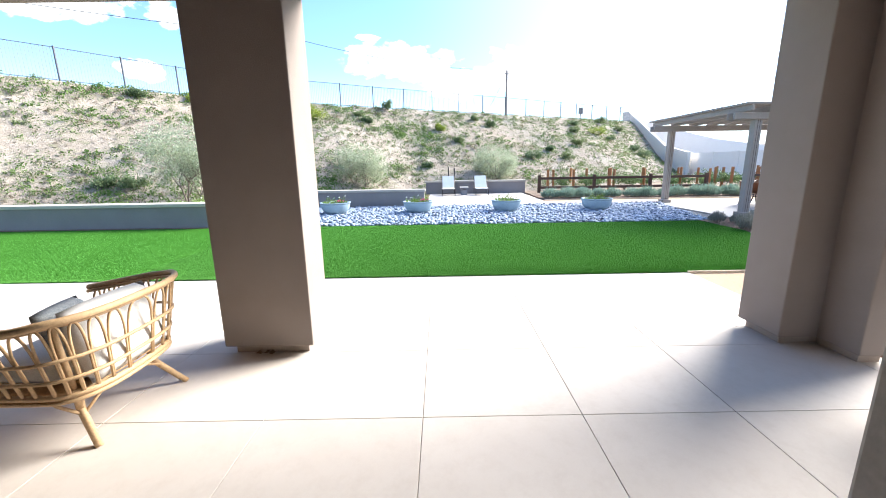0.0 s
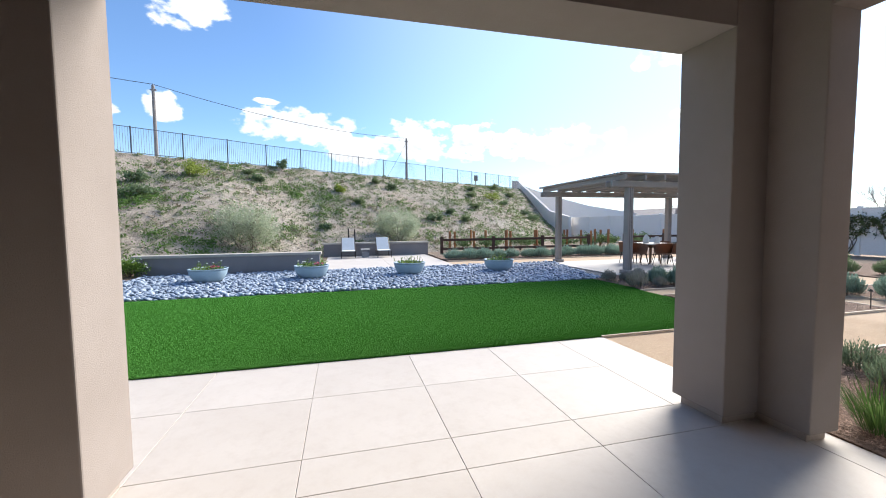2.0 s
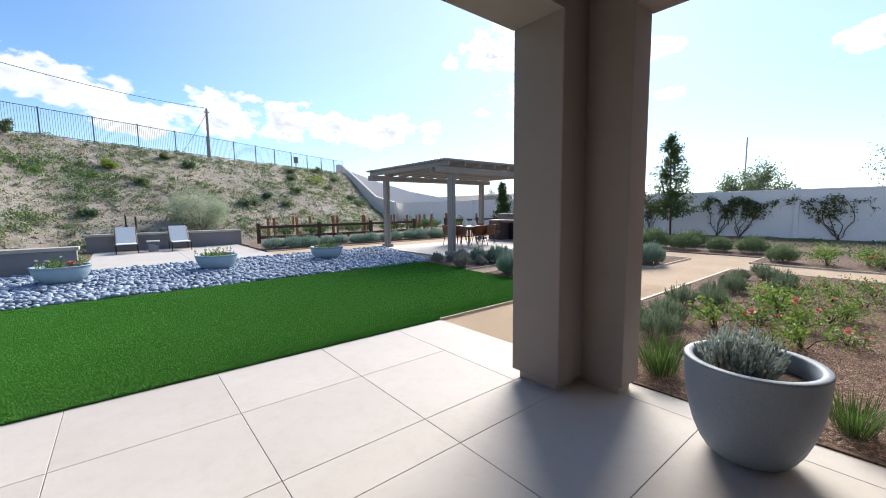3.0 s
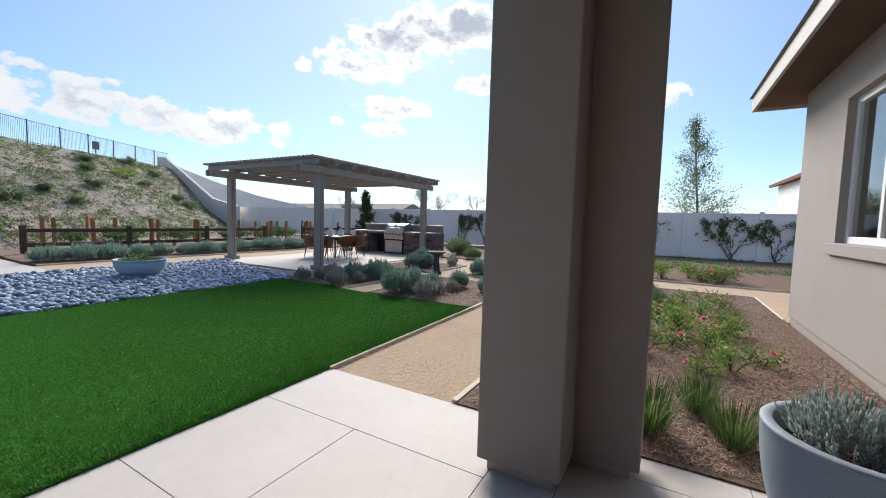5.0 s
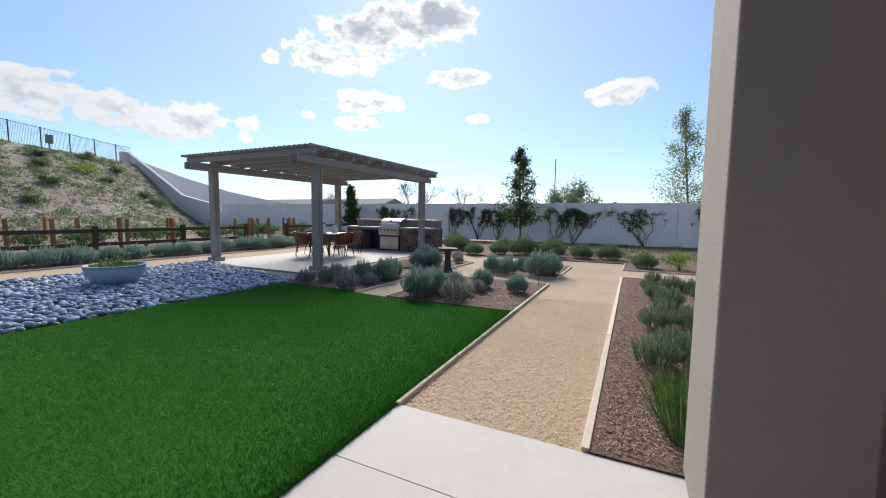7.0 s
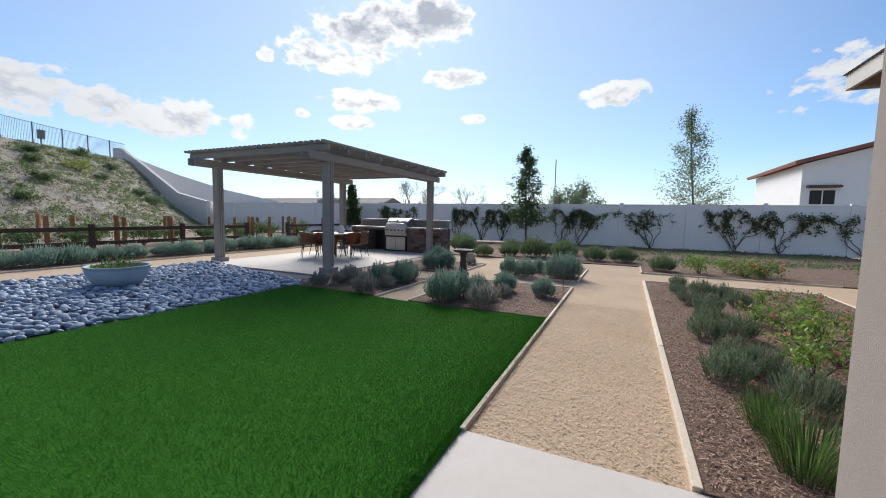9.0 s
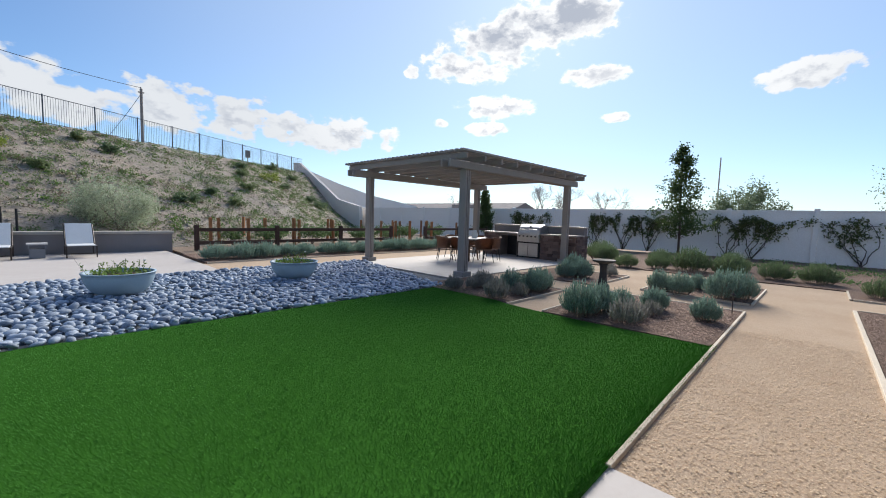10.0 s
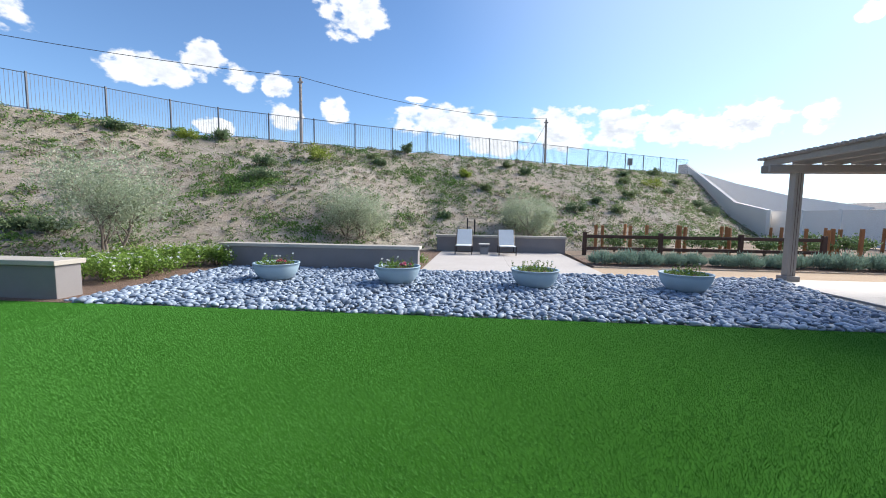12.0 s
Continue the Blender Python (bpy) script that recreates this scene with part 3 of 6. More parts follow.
stucco_wall("wall_beam_east", (-0.274, -4.083, BEAM, -0.004, -2.612, TOPZ - 0.003), label="taupe stucco beam over the patio side", category="beam", bev=0.0)
# unseen wall, set close in to keep western sky light off the pillars
stucco_wall("wall_west", (-8.45, -4.95, 0, -8.05, -1.815, TOPZ - 0.002))
stucco_wall("wall_side", (-0.28, -5.2, 0, 0.097, -4.085, TOPZ), label="taupe stucco return wall at the patio side")
# unseen back wall, coloured dark to cut bounce light under the patio roof
stucco_wall("wall_south", (-10.0, -5.2, 0, -7.6, -4.952, TOPZ), (-2.87, -5.2, 0, -0.285, -4.952, TOPZ), (-7.6, -5.2, 2.7, -2.87, -4.952, TOPZ), material=M["room"], label="back wall with a wide doorway, darkened to cut bounce light")
jamb = setting("door_1", B(-2.99, -5.0, 0.0, -2.87, -4.952, 2.7, bevel=0.006), M["fascia"], "grey sliding door jamb", "door frame")
setting("ceiling", B(-10.4, -10.2, TOPZ, 0.1, -1.80, TOPZ + 0.12), M["soffit"], "dark patio ceiling", "ceiling")
# unseen room floor and walls, dark for the same reason
setting("floor", B(-10.0, -10.0, -0.06, -0.285, -4.951, -0.004), M["room"], "unseen indoor floor, darkened to cut bounce light", "floor")
stucco_wall("wall_room", (-10.4, -10.2, 0, 0.1, -9.9, TOPZ), (-10.4, -9.9, 0, -10.0, -5.2, TOPZ), (-0.28, -9.9, 0, 0.097, -5.2, TOPZ), material=M["room"], label="unseen plain room walls, darkened to cut bounce light")

# wing of the house with a window
WX0, WX1, WY = 0.10, 5.38, -4.40
stucco_wall("wall_wing", (WX0 + 0.002, WY - 0.3, 0.09, 2.1, WY, 3.47), (3.75, WY - 0.3, 0.09, WX1, WY, 3.47), (2.1, WY - 0.3, 0.09, 3.75, WY, 1.28), (2.1, WY - 0.3, 2.95, 3.75, WY, 3.47),
            (WX1 - 0.3, -12, 0.09, WX1 - 0.002, WY - 0.3, 3.47), (WX0, -12, 0.0, WX0 + 0.3, -5.2, 3.47), (WX0, -12.3, 0, WX1, -12, 3.47), material=M["stucco_house"], label="pale taupe stucco wing of the house", bev=0.0)
setting("baseboard", B(WX0, WY - 0.28, -0.05, WX1 - 0.02, WY - 0.02, 0.09), M["base_trim"], "concrete footing under the stucco wall", "footing")
win = tagged(new("window_1"), "white vinyl window in a stucco wall", "window", "", "structure")
for b in ((2.1, WY - 0.16, 1.28, 3.75, WY - 0.08, 1.36), (2.1, WY - 0.16, 2.87, 3.75, WY - 0.08, 2.95), (2.1, WY - 0.16, 1.36, 2.18, WY - 0.08, 2.87), (3.67, WY - 0.16, 1.36, 3.75, WY - 0.08, 2.87), (2.9, WY - 0.15, 1.36, 2.97, WY - 0.09, 2.87)):
    part("window_frame", B(*b, bevel=0.004), M["white_paint"], win)
pane = part("pane", B(2.18, WY - 0.125, 1.36, 3.67, WY - 0.118, 2.87), M["glass"], win)
part("window_sill", B(1.95, WY + 0.001, 1.14, 3.9, WY + 0.045, 1.275, bevel=0.008), M["stucco_house"], win, "projecting stucco sill")
eave = thing("wing_roof", "low-pitched roof with a grey fascia and dark soffit", "roof")
part("soffit", B(0.1, -12.6, 3.47, 6.0, -3.86, 3.50), M["soffit"], eave)
part("fascia", B(0.1, -3.862, 3.42, 6.04, -3.82, 3.66, bevel=0.006), M["fascia"], eave)
part("gable_fascia", B(6.0, -12.6, 3.42, 6.04, -3.864, 3.66, bevel=0.006), M["fascia"], eave)
bm = bmesh.new()
v = [bm.verts.new(p) for p in ((0.1, -3.78, 3.66), (6.09, -3.78, 3.66), (6.09, -8.3, 4.8), (0.1, -8.3, 4.8), (0.1, -12.65, 3.66), (6.09, -12.65, 3.66))]
bm.faces.new((v[0], v[1], v[2], v[3])), bm.faces.new((v[3], v[2], v[5], v[4])), bm.faces.new((v[1], v[5], v[2])), bm.faces.new((v[0], v[3], v[4])), bm.faces.new((v[0], v[4], v[5], v[1]))
part("roof_tiles", bm, M["roof_grey"], eave)
setting("house_roof", B(-10.6, -10.3, TOPZ + 0.122, 0.097, -1.7, TOPZ + 0.30), M["roof_grey"], "flat roof over the covered patio", "roof")

# ---- low walls ----


def low_wall(x0, x1, y0, y1, h, label):
    w = thing("garden_wall", label, "low wall", "low stucco garden walls")
    part("body", B(x0, y0, -0.05, x1, y1, h - 0.085, bevel=0.01), M["stucco_low"], w)
    part("cap", B(x0 - 0.05, y0 - 0.05, h - 0.085, x1 + 0.05, y1 + 0.05, h, bevel=0.012), M["cap"], w, "smooth pale coping")


low_wall(-24, -9.28, 4.93, 5.35, 0.64, "long low taupe stucco wall with pale coping beside turf")
low_wall(-9.48, -4.06, 9.33, 9.66, 0.635, "low taupe stucco wall with pale coping behind pebbles")
low_wall(-4.2, 0.95, 15.2, 15.55, 0.67, "low taupe stucco wall behind two loungers")

# ---- white boundary wall and the stepped retaining wall ----
fence_ = thing("boundary_wall", "tall white panelled boundary wall", "wall")
WXX = 19.38
PANELS = [-23.52 + 2.87 * i for i in range(21)]
for a, b in zip(PANELS, PANELS[1:]):
    part("panel", B(WXX, a + 0.09, 0.0, WXX + 0.06, b - 0.09, 2.06, bevel=0.006), M["vinyl"], fence_)
    part("rail_cap", B(WXX - 0.02, a + 0.09, 2.062, WXX + 0.08, b - 0.09, 2.12, bevel=0.008), M["vinyl"], fence_)
for a in PANELS:
    part("post", B(WXX - 0.05, a - 0.088, -0.05, WXX + 0.11, a + 0.088, 2.19, bevel=0.012), M["vinyl"], fence_)


def sloped_wall(name, pts, x, thick, label, material=None):
    """A wall along y whose top follows (y, z) points down to the ground."""
    bm = bmesh.new()
    f = []
    for xx in (x, x + thick):
        f.append(([bm.verts.new((xx, y, -0.3)) for y, z in pts], [bm.verts.new((xx, y, z)) for y, z in pts]))
    (b0, t0), (b1, t1) = f
    for i in range(len(pts) - 1):
        bm.faces.new((b0[i], t0[i], t0[i + 1], b0[i + 1]))
        bm.faces.new((b1[i], b1[i + 1], t1[i + 1], t1[i]))
        bm.faces.new((t0[i], t1[i], t1[i + 1], t0[i + 1]))
    bm.faces.new((b0[0], b1[0], t1[0], t0[0]))
    bm.faces.new((b0[-1], t0[-1], t1[-1], b1[-1]))
    return tagged(part(name, bm, material or M["retain"]), label, "wall")


sloped_wall("retaining_wall", [(30.2, 2.2), (31.3, 2.4), (34.0, 2.9), (36.57, 4.22), (39.4, 5.66), (42.3, 7.08), (43.7, 7.18)], 18.5, 0.28, "stucco wall stepping down the hillside edge")
fw = sloped_wall("retaining_wall", [(18.8, 6.95), (24.5, 5.25), (30, 4.0), (38, 2.9), (62, 2.4)], -44.0, 0.28, "far stucco wall descending the neighbouring slope", M["vinyl"])
fw.matrix_basis = pose(0, 0, 0, 0, 0, -90)

# ---- pergola ----
pg = thing("pergola", "taupe aluminium pergola with a slatted roof over the dining patio", "pergola")
PXW, PXE, PYS, PYN = 4.96, 10.18, 5.47, 9.36
for x in (PXW, PXE):
    for y in (PYS, PYN):
        po = part("post", B(x - 0.095, y - 0.095, 0.0, x + 0.095, y + 0.095, 2.58, bevel=0.008), M["pergola"], pg)
        part("base_plate", B(x - 0.16, y - 0.16, 0.0, x + 0.16, y + 0.16, 0.12, bevel=0.015), M["pergola"], po)
        # thin dark strips on the face; their colour stands for shade in the post's grooves
        for s in (-1, 1):
            part("groove", B(x + s * 0.028 - 0.004, y - 0.099, 0.12, x + s * 0.028 + 0.004, y - 0.0951, 2.56), M["rail"], po)
for y in (PYS, PYN):
    for s in (-0.125, 0.125):
        part("beam", B(PXW - 0.72, y + s - 0.03, 2.56, PXE + 0.45, y + s + 0.03, 2.75, bevel=0.028), M["pergola"], pg)
for i in range(10):
    x = PXW - 0.45 + (PXE - PXW + 0.75) * i / 9
    part("rafter", B(x - 0.035, PYS - 0.44, 2.754, x + 0.035, PYN + 0.44, 2.90, bevel=0.03), M["pergola"], pg)
NS = 30
for i in range(NS):
    y = PYS - 0.40 + (PYN - PYS + 0.80) * i / (NS - 1)
    part("slat", B(PXW - 0.62, y - 0.046, 2.906, PXE + 0.42, y + 0.046, 2.965, bevel=0.012), M["pergola"], pg)

# ---- foliage helpers ----


class Leaves:
    """Collects many small leaf faces into one mesh."""

    def __init__(self):
        self.v, self.f = [], []

    def blade(self, p, d, length, width, droop=0.0, up=Vector((0, 0, 1))):
        """A pointed leaf: a quad and a tip, bent down by droop."""
        s = d.cross(up)
        s = s.normalized() if s.length > 1e-4 else Vector((1, 0, 0))
        n = len(self.v)
        mid = p + d * length * 0.55
        tip = p + d * length - Vector((0, 0, droop * length))
        w = width / 2
        self.v += [tuple(p - s * w * 0.5), tuple(p + s * w * 0.5), tuple(mid + s * w), tuple(mid - s * w), tuple(tip)]
        self.f += [(n, n + 1, n + 2, n + 3), (n + 3, n + 2, n + 4)]

    def leaf(self, p, length, width, r, upward=0.3):
        """A flat leaf turned at random."""
        d = Vector((r.gauss(0, 1), r.gauss(0, 1), r.gauss(0, 1) + upward)).normalized()
        u = Vector((r.gauss(0, 1), r.gauss(0, 1), r.gauss(0, 1))).normalized()
        self.blade(p, d, length, width, 0.1, u)

    def mesh(self, name, material):
        return raw(name, self.v, self.f, material)


def twig(r, v):
    return Vector((r.gauss(0, v), r.gauss(0, v), r.gauss(0, v)))


def mesh_part(name, me, parent, label=""):
    ob = new(name, me)
    ob.parent = parent
    if label:
        ob["label"] = label
    return ob


def sprig_bush(name, label, category, group, rad, h, sprigs, needles, length, width, material, seed, spread=0.8):
    """A loose mound of fine upright sprigs, each set with short narrow needles."""
    r = random.Random(seed)
    t = thing(name, label, category, group)
    lv, bm = Leaves(), bmesh.new()
    for i in range(sprigs):
        a, q = r.uniform(0, 6.28), math.sqrt(r.random())
        base = Vector((math.cos(a) * q * rad * 0.55, math.sin(a) * q * rad * 0.55, 0))
        tall = h * (1 - 0.55 * q * q) * r.uniform(0.82, 1.06)
        top = Vector((math.cos(a) * q * rad * (0.55 + 0.45 * spread), math.sin(a) * q * rad * (0.55 + 0.45 * spread), tall)) + twig(r, 0.07 * rad)
        top.z = max(0.06, top.z)
        mid = base.lerp(top, 0.5) + Vector((math.cos(a), math.sin(a), 0)) * 0.08 * rad * q
        if i % 9 == 0:
            pipe(bm, [base - Vector((0, 0, 0.02)), mid, top.lerp(mid, 0.3)], 0.006, 4, 0.003)
        ax = (top - mid).normalized()
        for j in range(needles):
            s = 0.22 + 0.78 * (j + r.random()) / needles
            p = base.lerp(mid, s * 2) if s < 0.5 else mid.lerp(top, s * 2 - 1)
            out = Vector((r.gauss(0, 1), r.gauss(0, 1), r.gauss(0, 0.6))).normalized()
            lv.blade(p, (ax * 0.95 + out * 0.75 * (1.15 - s)).normalized(), length * r.uniform(0.6, 1.2), width * r.uniform(0.75, 1.25), 0.0, out.cross(ax) + Vector((0.01, 0, 0)))
    mesh_part("foliage", lv.mesh("foliage", material), t)
    part("woody_base", bm, M["bark"], t, "short woody stems")
    return t


def grass_tuft(name, label, h, n, material, seed, rad=0.12):
    r = random.Random(seed)
    t = thing(name, label, "ornamental grass", "ornamental grasses")
    lv = Leaves()
    for i in range(n):
        a, q = r.uniform(0, 6.28), rad * math.sqrt(r.random())
        p = Vector((math.cos(a) * q, math.sin(a) * q, 0))
        d = Vector((math.cos(a) * r.uniform(0.1, 0.75), math.sin(a) * r.uniform(0.1, 0.75), 1)).normalized()
        lv.blade(p, d, h * r.uniform(0.55, 1.1), 0.0065, r.uniform(0.0, 0.3))
    mesh_part("foliage", lv.mesh("foliage", material), t)
    return t


BLOOMS = {}


def flower_part(parent, name, pts, rad, material, r):
    """Ruffled blooms of a few layered petals, one object each."""
    key = (material.name, rad)
    if key not in BLOOMS:
        v, f = [], []
        for k_ in range(9):
            a = k_ * 2.4
            lean = 0.35 + 0.09 * k_
            d = Vector((math.cos(a) * lean, math.sin(a) * lean, 1.0 - 0.06 * k_)).normalized()
            s = d.cross(Vector((0, 0, 1))).normalized() * rad * 0.55
            n = len(v)
            v += [(0, 0, 0), tuple(d * rad * 0.7 + s), tuple(d * rad * 1.15), tuple(d * rad * 0.7 - s)]
            f.append((n, n + 1, n + 2, n + 3))
        BLOOMS[key] = raw("bloom", v, f, material)
    for p in pts:
        shared("bloom", BLOOMS[key], parent, pose(*p, r.uniform(-30, 30), r.uniform(-30, 30), r.uniform(0, 360)))


def leafy_bush(name, label, category, group, rad, h, n, leaf, material, seed, blooms=0, bloom_mat=None, open_=0.5, bloom_r=0.04):
    """A loose shrub: arching stems with broad leaves along them, and blooms at the tips."""
    r = random.Random(seed)
    t = thing(name, label, category, group)
    lv, bm, tips = Leaves(), bmesh.new(), []
    ns_ = max(6, int(rad * 22))
    for i in range(ns_):
        a = r.uniform(0, 6.28)
        q = rad * math.sqrt(r.uniform(0.05, 1))
        top = Vector((math.cos(a) * q, math.sin(a) * q, h * r.uniform(0.55, 1.0) * (1 - 0.45 * (q / rad) ** 2)))
        mid = Vector((top.x * 0.35, top.y * 0.35, top.z * 0.62))
        pipe(bm, [(0.02 * math.cos(a), 0.02 * math.sin(a), -0.02), mid, top], 0.008, 4, 0.003)
        tips.append(top)
        for j in range(n // ns_):
            s = r.uniform(open_ * 0.5, 1.0)
            p = mid.lerp(top, s) + twig(r, 0.05 + 0.05 * rad)
            p.z = max(0.02, p.z)
            lv.leaf(p, leaf * r.uniform(0.6, 1.2), leaf * 0.55, r)
    mesh_part("foliage", lv.mesh("foliage", material), t)
    part("woody_base", bm, M["bark_dark"], t, "thin woody stems")
    if blooms:
        r.shuffle(tips)
        flower_part(t, "blooms", [p + Vector((0, 0, 0.02)) + twig(r, 0.05) for p in (tips * 4)[:blooms]], bloom_r, bloom_mat, r)
    return t


def tree(name, label, h, crown_r, crown_z, n_leaf, leaf, leaf_mat, bark, seed, trunks=1, lean=0.1, narrow=False, gap=0.35, group="", trunk_r=0.06, width=0.35):
    """A tapered trunk with limbs, and a ragged crown of many small leaves in clumps."""
    r = random.Random(seed)
    t = thing(name, label, "tree", group)
    bm, tips = bmesh.new(), []

    def limb(p, d, length, rad, depth):
        pts = [p]
        q, dd = p.copy(), d.copy()
        for i in range(4):
            dd = (dd + twig(r, 0.025 if narrow else 0.13) + Vector((0, 0, 0.05))).normalized()
            q = q + dd * length / 4
            pts.append(q.copy())
        pipe(bm, pts, rad, 6 if depth < 2 else 4, rad * 0.5)
        if depth == 0 and narrow:
            for i in range(96):
                s = 0.17 + 0.82 * ((i + r.random()) / 96) ** 1.3
                k_ = min(3, int(s * 4))
                b = pts[k_].lerp(pts[k_ + 1], s * 4 - k_)
                a = r.uniform(0, 6.28)
                reach = crown_r * (1.1 * (1 - s) ** 0.8 + 0.10) * r.uniform(0.3, 1.1)
                e = b + Vector((math.cos(a) * reach, math.sin(a) * reach, reach * r.uniform(0.25, 0.8)))
                pipe(bm, [b, b.lerp(e, 0.5) + twig(r, 0.04), e], rad * 0.16, 4, 0.004)
                for q_ in (0.45, 0.75, 1.0):
                    tips.append(b.lerp(e, q_))
            tips.append(pts[-1])
            return
        if depth >= 3:
            tips.append(pts[-1])
            tips.append(pts[2])
            return
        for i in range(3 if depth else 4):
            a = r.uniform(0, 6.28)
            nd = (dd + Vector((math.cos(a), math.sin(a), r.uniform(-0.1, 0.5))) * r.uniform(0.5, 0.95)).normalized()
            limb(pts[r.choice((2, 3, 4))], nd, length * r.uniform(0.55, 0.8), rad * 0.55, depth + 1)

    if narrow:
        limb(Vector((0, 0, -0.1)), Vector((0.02, 0.02, 1)), h, trunk_r, 0)
    else:
        for i in range(trunks):
            a = 6.28 * i / trunks + r.uniform(0, 1)
            limb(Vector((0.05 * math.cos(a), 0.05 * math.sin(a), -0.1)), Vector((math.cos(a) * lean, math.sin(a) * lean, 1)).normalized(), h * 0.42, trunk_r, 0)
    part("trunk", bm, bark, t, smooth=True)
    lv = Leaves()
    for i in range(n_leaf):
        if narrow or r.random() < 0.5:
            c = r.choice(tips)
            p = c + twig(r, crown_r * (0.085 if narrow else 0.13))
        else:
            a, e = r.uniform(0, 6.28), r.gauss(0, 0.55)
            rr = crown_r * (r.uniform(0.35, 1.0) ** 0.6)
            p = Vector((math.cos(a) * math.cos(e) * rr, math.sin(a) * math.cos(e) * rr, crown_z + math.sin(e) * rr * 0.85))
            if noise.noise(p * (2.4 / crown_r) + Vector((seed, 0, 0))) < gap - 0.5:
                continue
        if p.z < 0.25:
            continue
        lv.leaf(p, leaf * r.uniform(0.6, 1.3), leaf * width, r, 0.5)
    mesh_part("crown", lv.mesh("crown", leaf_mat), t)
    return t


def scatter(proto, spots, seed, zs=0.012, smin=0.85, smax=1.15, off=(0, 0)):
    """Copies a plant to each (x, y[, size]); the first takes the plant itself."""
    r = random.Random(seed)
    for i, s in enumerate(spots):
        k_ = (s[2] if len(s) > 2 else 1.0) * r.uniform(smin, smax)
        m = pose(s[0] + off[0], s[1] + off[1], zs, 0, 0, r.uniform(0, 360))
        if i == 0:
            proto.matrix_basis = m
            proto.scale = (k_, k_, k_)
        else:
            ob = copy_thing(proto, m)
            ob.scale = (k_, k_, k_)


# ---- lavender, grasses and roses in the beds ----
lav_big = sprig_bush("lavender_bush", "rounded blue-grey lavender bush in mulch", "bush", "lavender bushes", 0.30, 0.47, 400, 16, 0.046, 0.008, M["lavender"], 11)
scatter(lav_big, [(4.25, 3.55), (4.55, 3.2, 1.05), (4.95, 3.3, .9), (6.95, 3.75, 1.1), (7.35, 3.5, 1.05), (7.8, 3.95, 1.0), (3.45, 1.75, 1.0), (3.88, 1.66, .95), (4.25, 1.45, .75), (4.78, 1.1, .8), (4.6, .36, .72), (6.95, 1.62, .85), (6.78, 1.2, 1.0), (6.9, .48, 1.1), (7.25, .3, 1.1), (7.75, 1.1, .7)], 3)
lav_small = sprig_bush("santolina_bush", "small silvery santolina mound in mulch", "bush", "silvery mounds", 0.19, 0.25, 150, 12, 0.038, 0.008, M["greygreen"], 12)
scatter(lav_small, [(3.5, 4.4, 1.2), (3.85, 4.2), (4.5, 4.5, 1.3), (3.42, 3.3, 1.25), (3.95, 3.15, .9), (3.5, 1.12, 1.35), (3.88, 1.08, 1.1), (4.3, 1.0, 1.0), (8.5, .92, 1.0), (7.45, 1.5, .8), (8.2, 3.1, 1), (8.9, 3.45, 1.1), (4.1, 4.0, 1.1)], 4)
lav_row = sprig_bush("rosemary_bush", "dark green bushy rosemary mound before the white wall", "bush", "shrubs along the white wall", 0.48, 0.55, 420, 15, 0.055, 0.010, M["rosemary"], 13)
scatter(lav_row, [(12.3, 4.9, 1.05), (12.9, 5.3, 1.2), (10.85, 3.65, .75), (11.4, 2.9, .95), (11.65, 2.05, 1.15), (11.5, 1.05, 1.0), (11.55, .05, .9), (11.6, -.8, .95), (9.85, -1.8, .95), (13.2, 3.3, 1.0), (13.0, 1.2, 1.0)], 5)
lav_bed = sprig_bush("rosemary_bush", "sprawling grey-green rosemary in bark mulch", "bush", "rosemary in the mulch bed", 0.25, 0.32, 180, 16, 0.038, 0.007, M["rosemary_grey"], 14, spread=1.0)
scatter(lav_bed, [(1.55, -2.32, .85), (2.15, -2.2, .85), (1.85, -1.88, 1.0), (2.4, -2.05, .8), (3.25, -1.95, .95), (3.45, -2.3, .9), (4.1, -2.1, .75), (4.8, -2.2, .9), (5.35, -2.02, .85), (5.55, -2.72, .75), (6.25, -2.62, .75), (6.45, -2.35, .8), (7.25, -2.05, .8), (6.3, -1.95, .6)], 6, smin=0.92, smax=1.18, off=(-0.08, 0.14))
hedge = sprig_bush("lavender_hedge_plant", "low blue-green lavender mound along the rail fence", "bush", "lavender hedge", 0.46, 0.40, 420, 14, 0.055, 0.010, M["lavender"], 15)
scatter(hedge, [(1.35 + .70 * i + .1 * math.sin(i * 3), 11.8 + .12 * math.sin(i * 5)) for i in range(14)], 7, smin=0.95, smax=1.25)
tuft = grass_tuft("grass_clump", "upright green strappy grass clump in bark mulch", 0.42, 300, M["spear"], 16, rad=0.12)
scatter(tuft, [(.45, -1.85, 1.2), (.95, -1.8, .95), (.42, -2.62, 1.2), (.95, -2.95, .75), (.52, -3.12, .85), (.36, -3.80, .8)], 8)
rose = leafy_bush("rose_bush", "low rose bush with coral blooms in mulch", "rose bush", "coral rose bushes", 0.33, 0.32, 240, 0.048, M["rose_leaf"], 17, 2, M["coral"], bloom_r=0.048)
scatter(rose, [(4.02, -2.94), (3.1, -2.8, .9), (2.75, -2.95), (4.75, -3.0, .8), (5.85, -3.75, .9), (6.6, -3.5, .8), (5.6, -2.95, .6), (3.6, -3.5, .8), (1.95, -3.15, .75), (4.9, -3.7, .7), (2.6, -3.75, .7)], 9, off=(-0.08, 0.14))
rose3 = leafy_bush("rose_bush", "low yellow-green leafy rose bush in mulch", "rose bush", "coral rose bushes", 0.40, 0.36, 230, 0.055, M["shrubgreen"], 22, 1, M["coral"], bloom_r=0.048)
